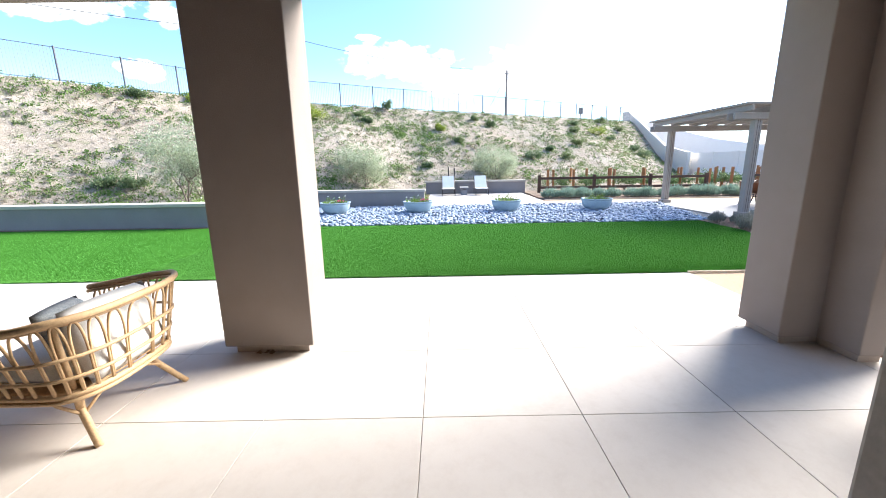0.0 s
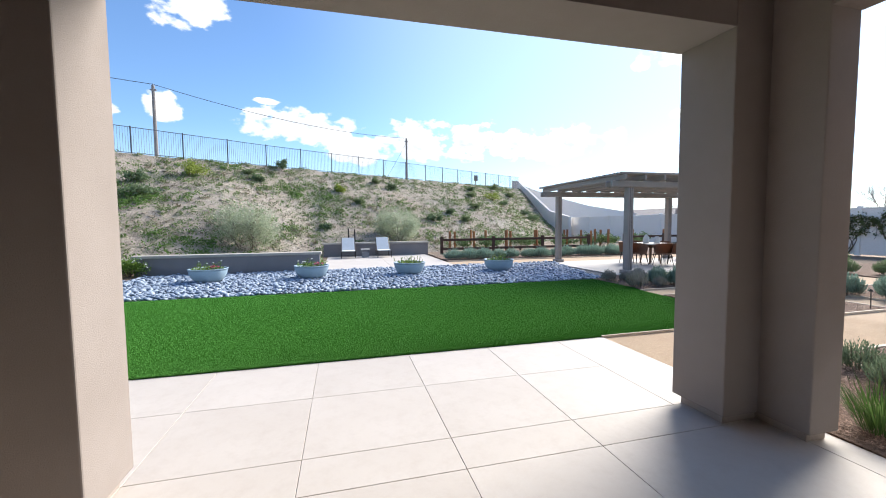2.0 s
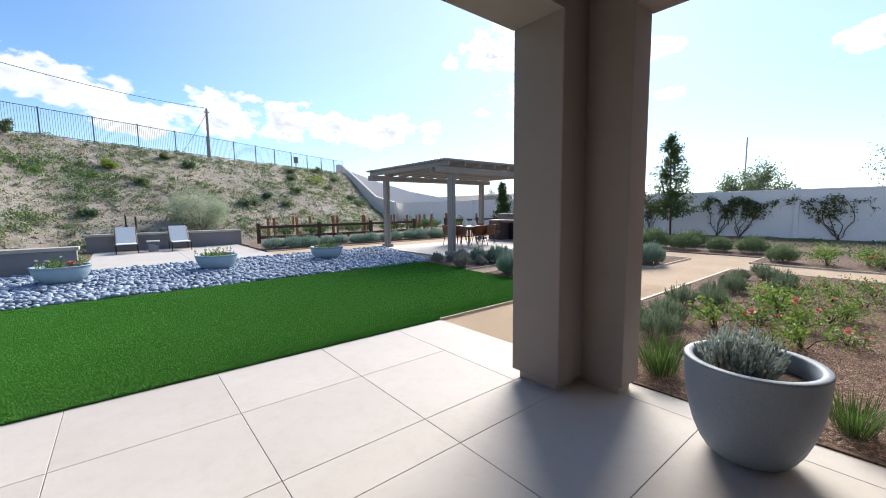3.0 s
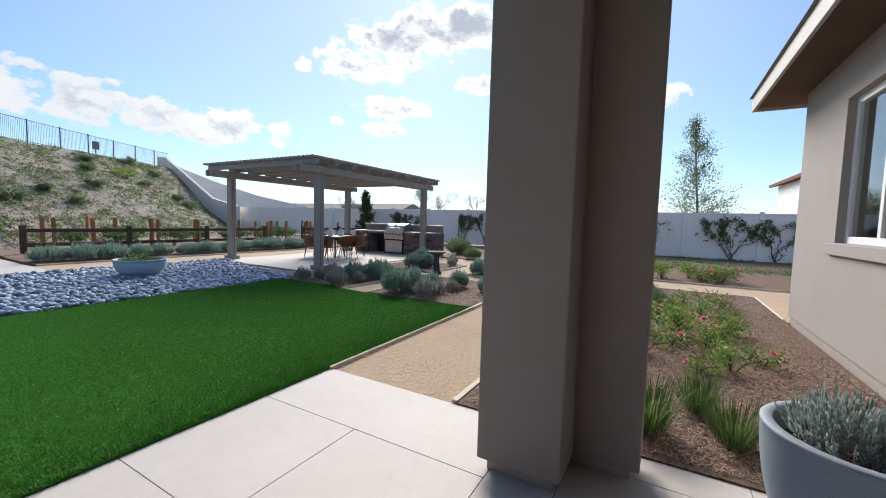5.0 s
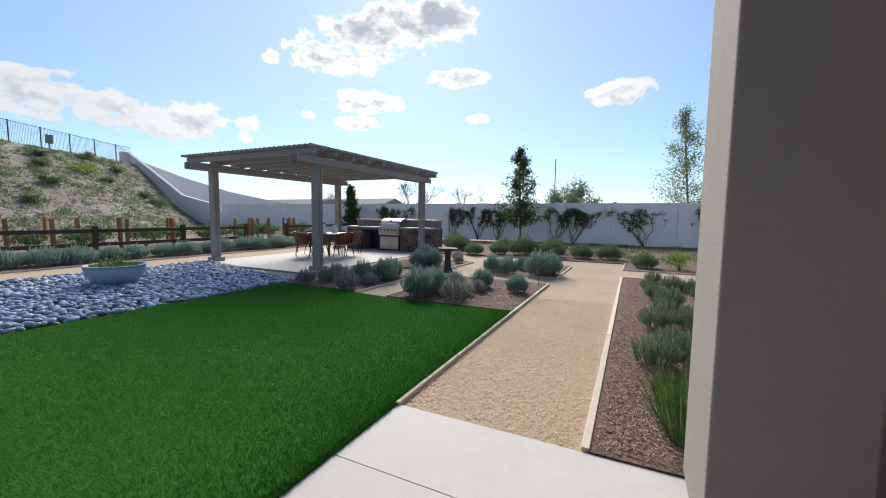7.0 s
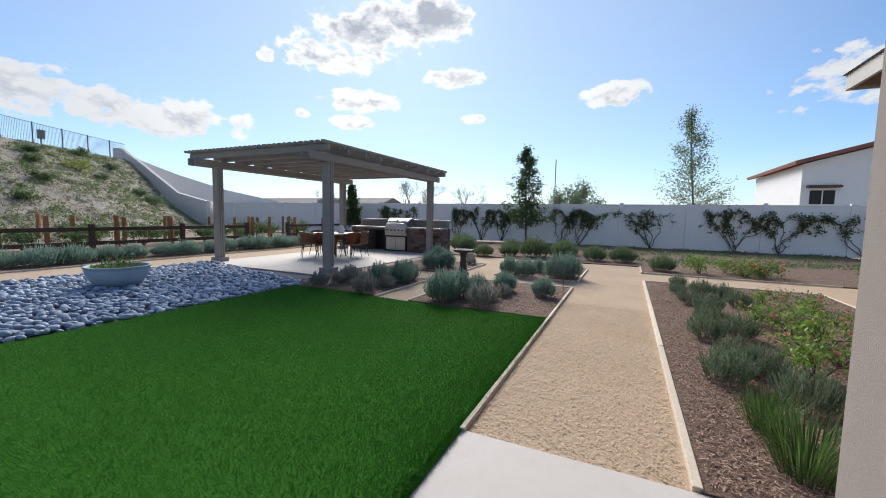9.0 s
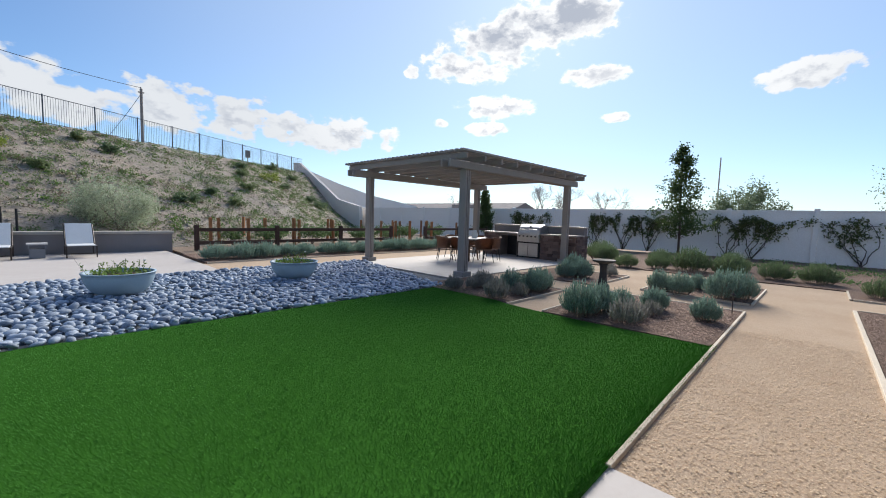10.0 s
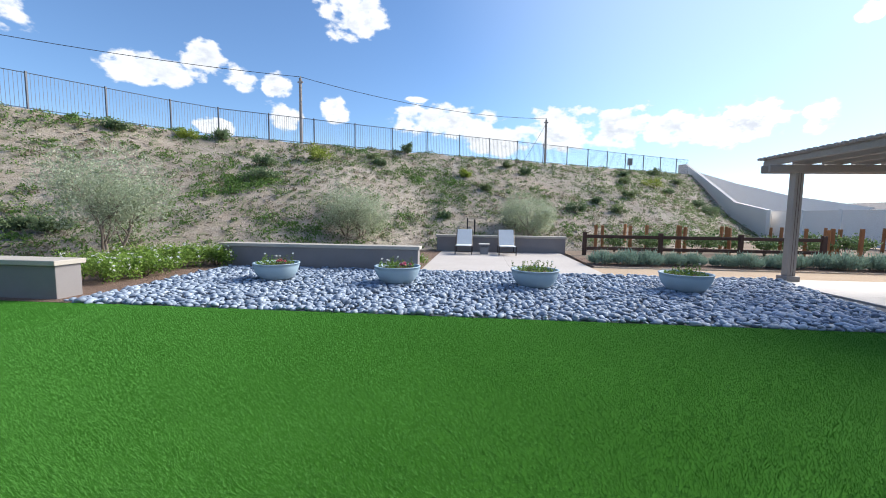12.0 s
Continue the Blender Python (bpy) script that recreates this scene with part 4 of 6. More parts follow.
scatter(rose3, [(3.4, -3.05), (2.35, -2.65, .85), (4.4, -2.65, .75), (2.2, -3.45, .8), (5.1, -3.35, .85), (3.9, -3.6, .8), (6.1, -3.2, .75), (3.0, -3.3, .75)], 23, off=(-0.08, 0.14))
rose2 = leafy_bush("rose_bush", "spreading rose with pink-coral blooms", "rose bush", "roses by the wall bed", 0.55, 0.42, 600, 0.06, M["rose_leaf"], 18, 15, M["coral"], bloom_r=0.055)
scatter(rose2, [(9.9, -4.0), (9.7, -3.6, .75)], 10)
yel = leafy_bush("shrub", "yellow-green leafy shrub in the wall bed", "shrub", "yellow-green shrubs", 0.42, 0.50, 520, 0.06, M["shrubgreen"], 19)
scatter(yel, [(9.75, -2.65), (10.3, -3.3, .75), (10.7, -4.0, .8)], 11)
wrose = leafy_bush("rose_bush", "green rose bush with small white blooms", "rose bush", "white rose bushes", 0.75, 0.62, 2600, 0.06, M["shrubgreen"], 20, 34, M["whitepetal"], bloom_r=0.04)
scatter(wrose, [(-10.1, 6.5, .85), (-9.9, 7.3, .8), (-11.4, 7.3), (-10.3, 7.6, .9), (-10.2, 8.6), (-9.6, 9.3, .9), (-11.6, 8.8), (-9.9, 10.0, .9), (-13.6, 6.9), (-15.5, 6.6, .9), (-5.9, 10.3, .7), (-4.4, 10.2, .6), (-7.5, 10.4, .7)], 12)
lv = Leaves()
r = random.Random(21)
for i in range(9000):
    p = Vector((r.uniform(12.0, 19.2), r.uniform(-9, 1.0), 0.01 + r.random() * 0.06))
    if noise.noise(p * 0.7) > -0.05:
        lv.leaf(p, 0.07, 0.035, r, 0.6)
gc = tagged(new("ground_cover", lv.mesh("ground_cover", M["cover"])), "low spreading green ground cover", "ground cover", "", "stuff")

# ---- trees ----
o = tree("olive_tree", "airy grey-green olive tree with slender trunks", 3.1, 1.65, 1.95, 13500, 0.085, M["olive_leaf"], M["bark"], 31, 3, 0.55, group="olive trees", trunk_r=0.045, width=0.32)
o.location = (-12.6, 9.1, 0.05)
o = tree("olive_tree", "rounded grey-green olive shrub at the slope's foot", 2.6, 1.4, 1.35, 13500, 0.085, M["olive_leaf"], M["bark"], 32, 4, 0.6, group="olive trees", trunk_r=0.04, width=0.32)
o.location = (-7.4, 14.3, 0.1)
o = tree("olive_tree", "rounded grey-green olive shrub behind the loungers", 2.2, 1.3, 1.15, 13500, 0.085, M["olive_leaf"], M["bark"], 33, 4, 0.6, group="olive trees", trunk_r=0.04, width=0.32)
o.location = (-0.2, 17.9, 0.35)
o = tree("young_tree", "slender young dark-green tree before the white wall", 4.85, 1.15, 0, 6500, 0.10, M["tree_leaf"], M["bark_dark"], 34, narrow=True, group="slender trees", trunk_r=0.05, width=0.6)
o.location = (17.7, 3.8, 0)
o = tree("young_tree", "dense dark evergreen column behind the pergola", 3.3, 0.75, 0, 5200, 0.12, M["tree_leaf"], M["bark_dark"], 35, narrow=True, group="slender trees", trunk_r=0.05, width=0.6)
o.location = (18.3, 15.2, 0)
o = tree("street_tree", "tall pale airy tree beyond the white wall", 7.6, 2.0, 0, 7000, 0.10, M["tree_pale"], M["bark"], 36, narrow=True, group="trees beyond the wall", trunk_r=0.07, width=0.5)
o.location = (24, -4.35, 0)
b_ = leafy_bush("far_tree", "round green tree top behind the white wall", "tree", "trees beyond the wall", 2.2, 4.3, 8000, 0.13, M["tree_pale"], 37)
b_.location = (26, 2.5, 0)
b_ = leafy_bush("far_tree", "low green tree top behind the white wall", "tree", "trees beyond the wall", 2.6, 2.6, 5200, 0.13, M["cover"], 38)
b_.location = (24.5, -4.3, 0)


def bare_tree(x, y, h, seed, label):
    r = random.Random(seed)
    t = thing("bare_tree", label, "tree", "bare winter trees", (x, y, 0))
    bm = bmesh.new()

    def grow(p, d, length, rad, depth):
        q = p + d * length
        rod(bm, p, q, rad, rad * 0.7, 4, False)
        if depth < 6:
            for i in range(3):
                grow(p.lerp(q, r.uniform(0.6, 1)), (d + twig(r, 0.42) + Vector((0, 0, 0.12))).normalized(), length * r.uniform(0.6, 0.8), rad * 0.64, depth + 1)

    grow(Vector((0, 0, 0)), Vector((0, 0, 1)), h * 0.30, 0.042, 0)
    part("bare_crown", bm, M["polewood"], t)


bare_tree(25, 15.2, 5.6, 41, "leafless winter tree behind the white wall")
bare_tree(25, 10.2, 4.7, 42, "small leafless tree behind the white wall")
bare_tree(28, 26.5, 5.0, 43, "leafless tree far behind the white wall")
bare_tree(26.5, 14.2, 5.2, 44, "leafless winter tree behind the white wall")

# ---- climbing vines on the white wall ----


def vine(y, w, seed, h=1.75, bare=0.3, runner=0.0):
    """A climber on the wall: a few winding bare stems, leaf clusters towards the top, hanging twigs."""
    r = random.Random(seed)
    t = thing("climbing_vine", "sparse climbing vine trained on the white wall", "vine", "climbing vines", (WXX - 0.06, y, 0))
    bm, lv = bmesh.new(), Leaves()

    def cluster(p, n, s):
        for _ in range(n):
            q = p + Vector((r.uniform(-.10, 0), r.gauss(0, s), r.gauss(0, s)))
            lv.leaf(q, 0.08, 0.058, r)

    for i in range(5):
        p = Vector((0, r.uniform(-.05, .05), 0))
        a = 1.57 + (i - 2) * 0.34 + r.gauss(0, 0.1)
        pts, n = [p], 12
        top = h * r.uniform(0.85, 1.0)
        for j in range(n):
            a += r.gauss(0, 0.45)
            a = min(2.3, max(0.84, a)) if p.z < 0.75 * h else min(3.0, max(0.15, a))
            p = p + Vector((r.gauss(0, 0.004), math.cos(a) * w * 0.15, math.sin(a) * top / n * 1.55))
            p.z = min(p.z, top + r.uniform(-.10, 0.05))
            p.x = min(0.03, max(-0.03, p.x))
            pts.append(p.copy())
            if p.z > h * 0.45:
                cluster(p, int(r.choice((2, 10, 24, 34)) * (1 - bare * 0.4)), 0.075)
            elif r.random() < 0.25:
                cluster(p, 4, 0.06)
        pipe(bm, pts, 0.018, 5, 0.007)
        for k_ in range(3):
            q = r.choice(pts[7:]).copy()
            hang = [q.copy()]
            for j in range(5):
                q = q + Vector((0, r.gauss(0.03 * (k_ - 1), 0.05), -r.uniform(0.06, 0.15)))
                hang.append(q.copy())
                if r.random() < 0.5:
                    cluster(q, 7, 0.04)
            pipe(bm, hang, 0.009, 4, 0.004)
    if runner:
        q = Vector((-0.01, 0, 0.25))
        pts = [q.copy()]
        for j in range(22):
            s = (j + 1) / 22
            q = Vector((-0.01, runner * s, 0.25 + 1.35 * math.sin(min(1.0, s * 1.35) * 1.57) + 0.10 * math.sin(j * 1.1)))
            pts.append(q.copy())
            if j > 6 and r.random() < 0.6:
                cluster(q, 15, 0.07)
        pipe(bm, pts, 0.016, 5, 0.006)
    part("vine_stem", bm, M["bark_dark"], t)
    mesh_part("foliage", lv.mesh("foliage", M["vine_leaf"]), t)


for i, (y, w, h_) in enumerate(((13.4, .9, 1.85), (12.3, 1.0, 1.8), (8.4, .9, 1.8), (6.8, .8, 1.8), (5.6, .8, 1.75), (2.3, 1.1, 1.8), (1.4, 1.0, 1.8), (-1.9, 1.4, 1.85), (-5.3, 1.2, 1.8), (-6.9, 1.8, 1.75), (-9.6, 1.8, 1.7), (-12.4, 1.5, 1.7))):
    vine(y, w, 60 + i, h_, runner=-3.2 if i == 8 else 0.0)

# ---- timber edging ----


def edging(p, q, w=0.034, top=0.022, label="weathered pale timber edging board"):
    p, q = Vector(p), Vector(q)
    n = max(1, round((q - p).length / 2.6))
    for i in range(n):
        a, b = p.lerp(q, i / n), p.lerp(q, (i + 1) / n)
        L = (b - a).length - 0.006
        ang = math.degrees(math.atan2(b.y - a.y, b.x - a.x))
        ob = tagged(part("edging_board", B(-L / 2, -w / 2, -0.09, L / 2, w / 2, top + 0.004 * (i % 2), bevel=0.005), M["edging"]), label, "edging board", "timber edging boards")
        c = (a + b) / 2
        ob.matrix_basis = pose(c.x, c.y, 0, 0, 0, ang)


edging((0.03, -0.005), (5.82, 0.03))
edging((0.06, -1.305), (7.58, -1.29), 0.05)
edging((7.6, -1.32), (7.6, -4.3))
edging((5.34, -4.345), (7.58, -4.345))
edging((9.09, -1.33), (9.09, -5.2))
edging((9.12, -1.29), (10.6, -1.29))
edging((5.83, 0.06), (5.83, 2.24))
edging((3.22, 2.26), (5.81, 2.26))
edging((6.70, 0.03), (9.1, 0.03))
edging((9.12, 0.06), (9.12, 1.9))
edging((6.70, 0.06), (6.70, 1.9))
edging((6.72, 1.92), (9.1, 1.92))
edging((3.2, 2.92), (5.25, 2.92))
edging((5.27, 2.95), (5.27, 5.25))
edging((6.44, 2.80), (8.62, 2.80))
edging((8.62, 2.83), (8.62, 4.9))
edging((0.9, 11.06), (9.6, 11.06), label="dark timber edging before the lavender hedge")
edging((-9.2, 11.2), (-24, 6.2), label="dark timber edging behind the rose bed")

# ---- bowls with flowers ----


def bowl_planter(x, y, seed, bloom):
    r = random.Random(seed)
    t = thing("bowl_planter", "wide blue-grey bowl planter with small flowers on pebbles", "planter", "blue-grey bowl planters", (x, y, -0.005))
    R, H_ = 0.475, 0.38
    prof = [(0.0, 0.0), (0.15, 0.0), (0.175, 0.01)]
    for i in range(1, 12):
        a = i / 11 * 1.45
        prof.append((0.175 + (R - 0.175) * math.sin(a) / math.sin(1.45), 0.012 + (H_ - 0.017) * (1 - math.cos(a)) / (1 - math.cos(1.45))))
    prof += [(R + 0.012, H_ - 0.004), (R + 0.012, H_ + 0.012), (R - 0.03, H_ + 0.012), (R - 0.045, H_ - 0.05)]
    part("bowl", lathe(bmesh.new(), prof, 40), M["bowl"], t, smooth=True)
    part("soil", lathe(bmesh.new(), [(R - 0.045, H_ - 0.06), (0.2, H_ - 0.03), (0.0, H_ - 0.025)], 24), M["potsoil"], t)
    lv = Leaves()
    for i in range(210):
        a, q = r.uniform(0, 6.28), 0.40 * math.sqrt(r.random())
        hgt = (0.02 + 0.10 * max(0, noise.noise(Vector((a, q * 6, seed))) + 0.35))
        lv.leaf(Vector((math.cos(a) * q, math.sin(a) * q, H_ - 0.02 + hgt * r.random())), 0.055, 0.03, r, 0.8)
    tips = []
    for i in range(12):
        a, q = r.uniform(0, 6.28), r.uniform(0.05, 0.4)
        p = Vector((math.cos(a) * q, math.sin(a) * q, H_ - 0.03))
        e = p + Vector((r.gauss(0, 0.06), r.gauss(0, 0.06), r.uniform(0.08, 0.24)))
        part("stem", rod(bmesh.new(), p, e, 0.005, 0.003, 4), M["rose_leaf"], t)
        for j in range(10):
            lv.leaf(p.lerp(e, r.uniform(0.3, 1)) + twig(r, 0.012), 0.04, 0.022, r, 0.6)
        tips.append(e)
    mesh_part("foliage", lv.mesh("foliage", M["rose_leaf"]), t)
    flower_part(t, "blooms", tips[:bloom], 0.032, M["whitepetal"], r)
    if bloom > 3:
        flower_part(t, "pink_blooms", [Vector((0.18 + 0.07 * math.cos(2.4 * j) * (j % 3), -0.16 + 0.05 * math.sin(2.4 * j) * (j % 3), H_ + 0.04 + 0.012 * (j % 4))) for j in range(7)], 0.045, M["pink"], r)


for i, (x, n) in enumerate(((-6.85, 4), (-4.18, 5), (-1.33, 2), (1.6, 1))):
    bowl_planter(x, 7.35, 70 + i, n)

# ---- large pot ----
pot = thing("plant_pot", "large smooth blue-grey tapered pot on the patio corner", "plant pot", at=(-0.385, -3.415, 0.0))
R, H_ = 0.34, 0.57
prof = [(0.0, 0.0), (0.15, 0.0), (0.17, 0.012)]
for i in range(1, 15):
    a = i / 14 * math.pi / 2
    prof.append((0.17 + (R - 0.17) * math.sin(a) ** 0.9, 0.012 + (H_ - 0.015) * (1 - math.cos(a)) ** 0.8))
prof += [(R + 0.003, H_ + 0.004), (R - 0.006, H_ + 0.012), (R - 0.04, H_ + 0.012), (R - 0.05, H_), (R - 0.055, H_ - 0.12)]
part("shell", lathe(bmesh.new(), prof, 56), M["pot"], pot, smooth=True)
part("soil", lathe(bmesh.new(), [(R - 0.052, H_ - 0.10), (0.15, H_ - 0.085), (0, H_ - 0.08)], 32), M["potsoil"], pot)
pl = sprig_bush("lavender_plant", "silver-grey lavender plant growing in the pot", "plant", "", 0.22, 0.27, 230, 20, 0.028, 0.0085, M["silver"], 80, spread=1.0)
pl.location = (-0.40, -3.36, H_ - 0.085)

# ---- rattan armchair, cushions ----
ch = thing("rattan_armchair", "honey-coloured rattan barrel armchair with open woven sides", "armchair", at=(-5.84, -2.98, 0))


def u_curve(s, half_w, depth, z):
    """A rounded U open toward -x; s from -1 to 1."""
    a = s * math.pi / 2
    if abs(s) > 0.5:
        f = (abs(s) - 0.5) * 2
        return Vector((0.18 - depth * f, math.copysign(half_w, s), z))
    a = s * 2 * math.pi / 2
    c_, s_ = math.cos(a), math.sin(a)
    return Vector((0.18 + (0.30 * (half_w / 0.5)) * abs(c_) ** 0.7, half_w * math.copysign(abs(s_) ** 0.7, s_), z))


def ring(half_w, depth, z0, z1, r0, n=44, lo=-1.0, hi=1.0):
    bm = bmesh.new()
    pts = []
    for i in range(n + 1):
        s = lo + (hi - lo) * i / n
        pts.append(u_curve(s, half_w, depth, z0 + (z1 - z0) * max(0, abs(s) - 0.35) / 0.65))
    return pipe(bm, pts, r0, 7)


part("rim", ring(0.54, 0.50, 0.80, 0.68, 0.022), M["rattan"], ch, smooth=True)
part("rim_inner", ring(0.515, 0.49, 0.775, 0.655, 0.012), M["rattan"], ch, smooth=True)
part("seat_ring", ring(0.42, 0.46, 0.34, 0.34, 0.018), M["rattan"], ch, smooth=True)
part("seat_ring", ring(0.425, 0.46, 0.31, 0.31, 0.013), M["rattan"], ch, smooth=True)
part("hoop", ring(0.455, 0.47, 0.45, 0.43, 0.011), M["rattan"], ch, smooth=True)
part("hoop", ring(0.49, 0.48, 0.575, 0.53, 0.011), M["rattan"], ch, smooth=True)
NL = 25
for i in range(NL):
    s0, s1 = -0.97 + 1.94 * i / NL, -0.97 + 1.94 * (i + 0.92) / NL
    pts = []
    for j in range(13):
        f = j / 12
        s = s0 + (s1 - s0) * (0.5 - 0.5 * math.cos(math.pi * f))
        up_ = math.sin(math.pi * f) ** 0.45
        top = 0.78 - 0.12 * max(0, abs(s) - 0.35) / 0.65
        pts.append(u_curve(s, 0.42 + 0.105 * up_, 0.46 + 0.035 * up_, 0.33 + (top - 0.33) * up_))
    part("loop", pipe(bmesh.new(), pts, 0.0075, 5), M["rattan"], ch, smooth=True)
for x, y, fx, fy in ((0.27, -0.30, 0.40, -0.37), (0.30, 0.26, 0.46, 0.33), (-0.26, -0.38, -0.33, -0.45), (-0.26, 0.38, -0.33, 0.45)):
    lg = part("leg", pipe(bmesh.new(), [(x * 0.92, y * 0.92, 0.36), (x, y, 0.2), (fx, fy, 0.0)], 0.024, 8, 0.02), M["rattan"], ch, smooth=True)
    for k_ in (-1, 1):
        part("brace", pipe(bmesh.new(), [(x + (fx - x) * .2, y + (fy - y) * .2, 0.17), (x * 0.9 + k_ * 0.05 * (1 if y > 0 else -1), y * 0.85 - 0.10 * k_, 0.25), (x * 0.75, y * 0.75 - 0.18 * k_, 0.325)], 0.010, 6), M["rattan"], lg, smooth=True)
part("seat", B(-0.29, -0.38, 0.325, 0.36, 0.38, 0.35, bevel=0.008), M["rattan"], ch)
part("post", rod(bmesh.new(), (0.27, -0.30, 0.2), (0.36, -0.44, 0.76), 0.020, 0.017, 8), M["rattan"], ch, smooth=True)


def pad_mesh(w, d, h, seg=10):
    """A soft pillow: bulging faces and pinched edges."""
    bm = bmesh.new()
    top, bot = [], []
    for i in range(seg + 1):
        tr, br = [], []
        for j in range(seg + 1):
            u, v_ = i / seg * 2 - 1, j / seg * 2 - 1
            b = ((1 - abs(u) ** 4) * (1 - abs(v_) ** 4)) ** 0.5
            x, y = u * w / 2 * (1 - 0.04 * v_ * v_), v_ * d / 2 * (1 - 0.04 * u * u)
            tr.append(bm.verts.new((x, y, h / 2 * b)))
            br.append(tr[-1] if i in (0, seg) or j in (0, seg) else bm.verts.new((x, y, -h / 2 * b)))
        top.append(tr), bot.append(br)
    for i in range(seg):
        for j in range(seg):
            bm.faces.new((top[i][j], top[i + 1][j], top[i + 1][j + 1], top[i][j + 1]))
            try:
                bm.faces.new((bot[i][j], bot[i][j + 1], bot[i + 1][j + 1], bot[i + 1][j]))
            except ValueError:
                pass
    return bm


cu = tagged(part("seat_cushion", pad_mesh(0.70, 0.74, 0.15), M["cushion"], smooth=True), "off-white seat cushion in the rattan armchair", "cushion")
cu.matrix_basis = pose(-5.81, -2.98, 0.425)
cu = tagged(part("back_cushion", pad_mesh(0.46, 0.66, 0.16), M["cushion"], smooth=True), "off-white back cushion in the rattan armchair", "cushion")
cu.matrix_basis = pose(-5.51, -2.98, 0.58, 0, 74, 0)
cu = tagged(part("throw_pillow", pad_mesh(0.38, 0.40, 0.13), M["pillow"], smooth=True), "blue-grey patterned throw pillow on the armchair", "pillow")
cu.matrix_basis = pose(-5.71, -3.08, 0.60, 0, 68, 12)

# ---- loungers and side table ----


def lounger(x):
    t = thing("sun_lounger", "white sling sun lounger with dark legs and raised back", "sun lounger", "sun loungers", (x, 13.75, 0.014))
    for s in (-0.31, 0.31):
        part("side_rail", B(s - 0.018, 0.0, 0.29, s + 0.018, 1.25, 0.325, bevel=0.006), M["bronze"], t)
        part("back_rail", rod(bmesh.new(), (s, 0.72, 0.32), (s, 1.28, 0.88), 0.017), M["bronze"], t)
        for y in (0.06, 1.15):
            part("leg", B(s - 0.016, y - 0.016, 0, s + 0.016, y + 0.016, 0.30, bevel=0.004), M["bronze"], t)
    part("crossbar", B(-0.3, 0.045, 0.10, 0.3, 0.07, 0.125), M["bronze"], t)
    part("seat_sling", B(-0.29, -0.01, 0.325, 0.29, 0.74, 0.345, bevel=0.006), M["sling"], t)
    bm = bmesh.new()
    box(bm, -0.29, 0, -0.01, 0.29, 0.80, 0.012, bevel=0.006)
    bmesh.ops.transform(bm, matrix=pose(0, 0.73, 0.335, 45), verts=bm.verts)
    part("back_sling", bm, M["sling"], t)


lounger(-3.05)
lounger(-1.42)
st = thing("side_table", "small dark grey cube side table with a shelf", "side table", at=(-2.28, 14.2, 0.014))
part("top", B(-0.2, -0.2, 0.36, 0.2, 0.2, 0.40, bevel=0.006), M["table_stone"], st)
part("body", B(-0.15, -0.15, 0.0, 0.15, 0.15, 0.25, bevel=0.006), M["sidetable"], st)
for s in (-0.16, 0.16):
    part("side", B(s - 0.012, -0.17, 0.25, s + 0.012, 0.17, 0.36), M["sidetable"], st)

# ---- dining set ----
TX, TY = 7.85, 7.75
tb = thing("dining_table", "round dining table with a pale top and dark legs", "table", at=(TX, TY, 0.004))
part("tabletop", lathe(bmesh.new(), [(0, 0.715), (0.66, 0.715), (0.70, 0.725), (0.70, 0.745), (0.685, 0.755), (0, 0.755)], 40), M["table_stone"], tb)
for i in range(4):
    a = math.pi / 4 + i * math.pi / 2
    part("leg", rod(bmesh.new(), (0.34 * math.cos(a), 0.34 * math.sin(a), 0), (0.22 * math.cos(a), 0.22 * math.sin(a), 0.72), 0.025, 0.035, 8), M["brown_wood"], tb)
part("collar", lathe(bmesh.new(), [(0.26, 0.60), (0.28, 0.62), (0.28, 0.66), (0.26, 0.68)], 24), M["brown_wood"], tb)

dc = thing("dining_chair", "woven brown wicker dining chair with dark splayed legs", "chair", "chairs round the table")
bm = bmesh.new()
N1, N2 = 22, 9
grid_ = []
for i in range(N1 + 1):
    a = radians(-125 + 250 * i / N1)
    row = []
    for j in range(N2 + 1):
        f = j / N2
        topz = 0.80 - 0.14 * (abs(i / N1 * 2 - 1)) ** 2
        rr = 0.25 + 0.05 * f + (0.006 if (i + j) % 2 else -0.006)
        row.append(bm.verts.new((math.cos(a) * rr, math.sin(a) * rr, 0.42 + (topz - 0.42) * f)))
    grid_.append(row)
for a, b in zip(grid_, grid_[1:]):
    for j in range(N2):
        bm.faces.new((a[j], b[j], b[j + 1], a[j + 1]))
bmesh.ops.solidify(bm, geom=bm.faces[:], thickness=0.018)
part("backrest", bm, M["rattan_dark"], dc)
part("seat", lathe(bmesh.new(), [(0, 0.40), (0.24, 0.40), (0.262, 0.415), (0.262, 0.45), (0.22, 0.462), (0, 0.466)], 28), M["rattan_dark"], dc)
pts = []
for i in range(25):
    a = radians(-125 + 250 * i / 24)
    pts.append((0.302 * math.cos(a), 0.302 * math.sin(a), 0.80 - 0.14 * (abs(i / 24 * 2 - 1)) ** 2))
part("rim", pipe(bmesh.new(), pts, 0.014, 6), M["rattan_dark"], dc)
for sx in (-1, 1):
    for sy in (-1, 1):
        part("leg", rod(bmesh.new(), (0.25 * sx, 0.23 * sy, 0), (0.18 * sx, 0.17 * sy, 0.41), 0.010, 0.015, 8), M["black"], dc)
spots = []
for i, a in enumerate((200, 258, 318, 20, 80, 140)):
    spots.append((TX + 0.80 * math.cos(radians(a)), TY + 0.80 * math.sin(radians(a)), a))
dc.matrix_basis = pose(spots[0][0], spots[0][1], 0.004, 0, 0, spots[0][2])
for x, y, a in spots[1:]:
    copy_thing(dc, pose(x, y, 0.004, 0, 0, a))


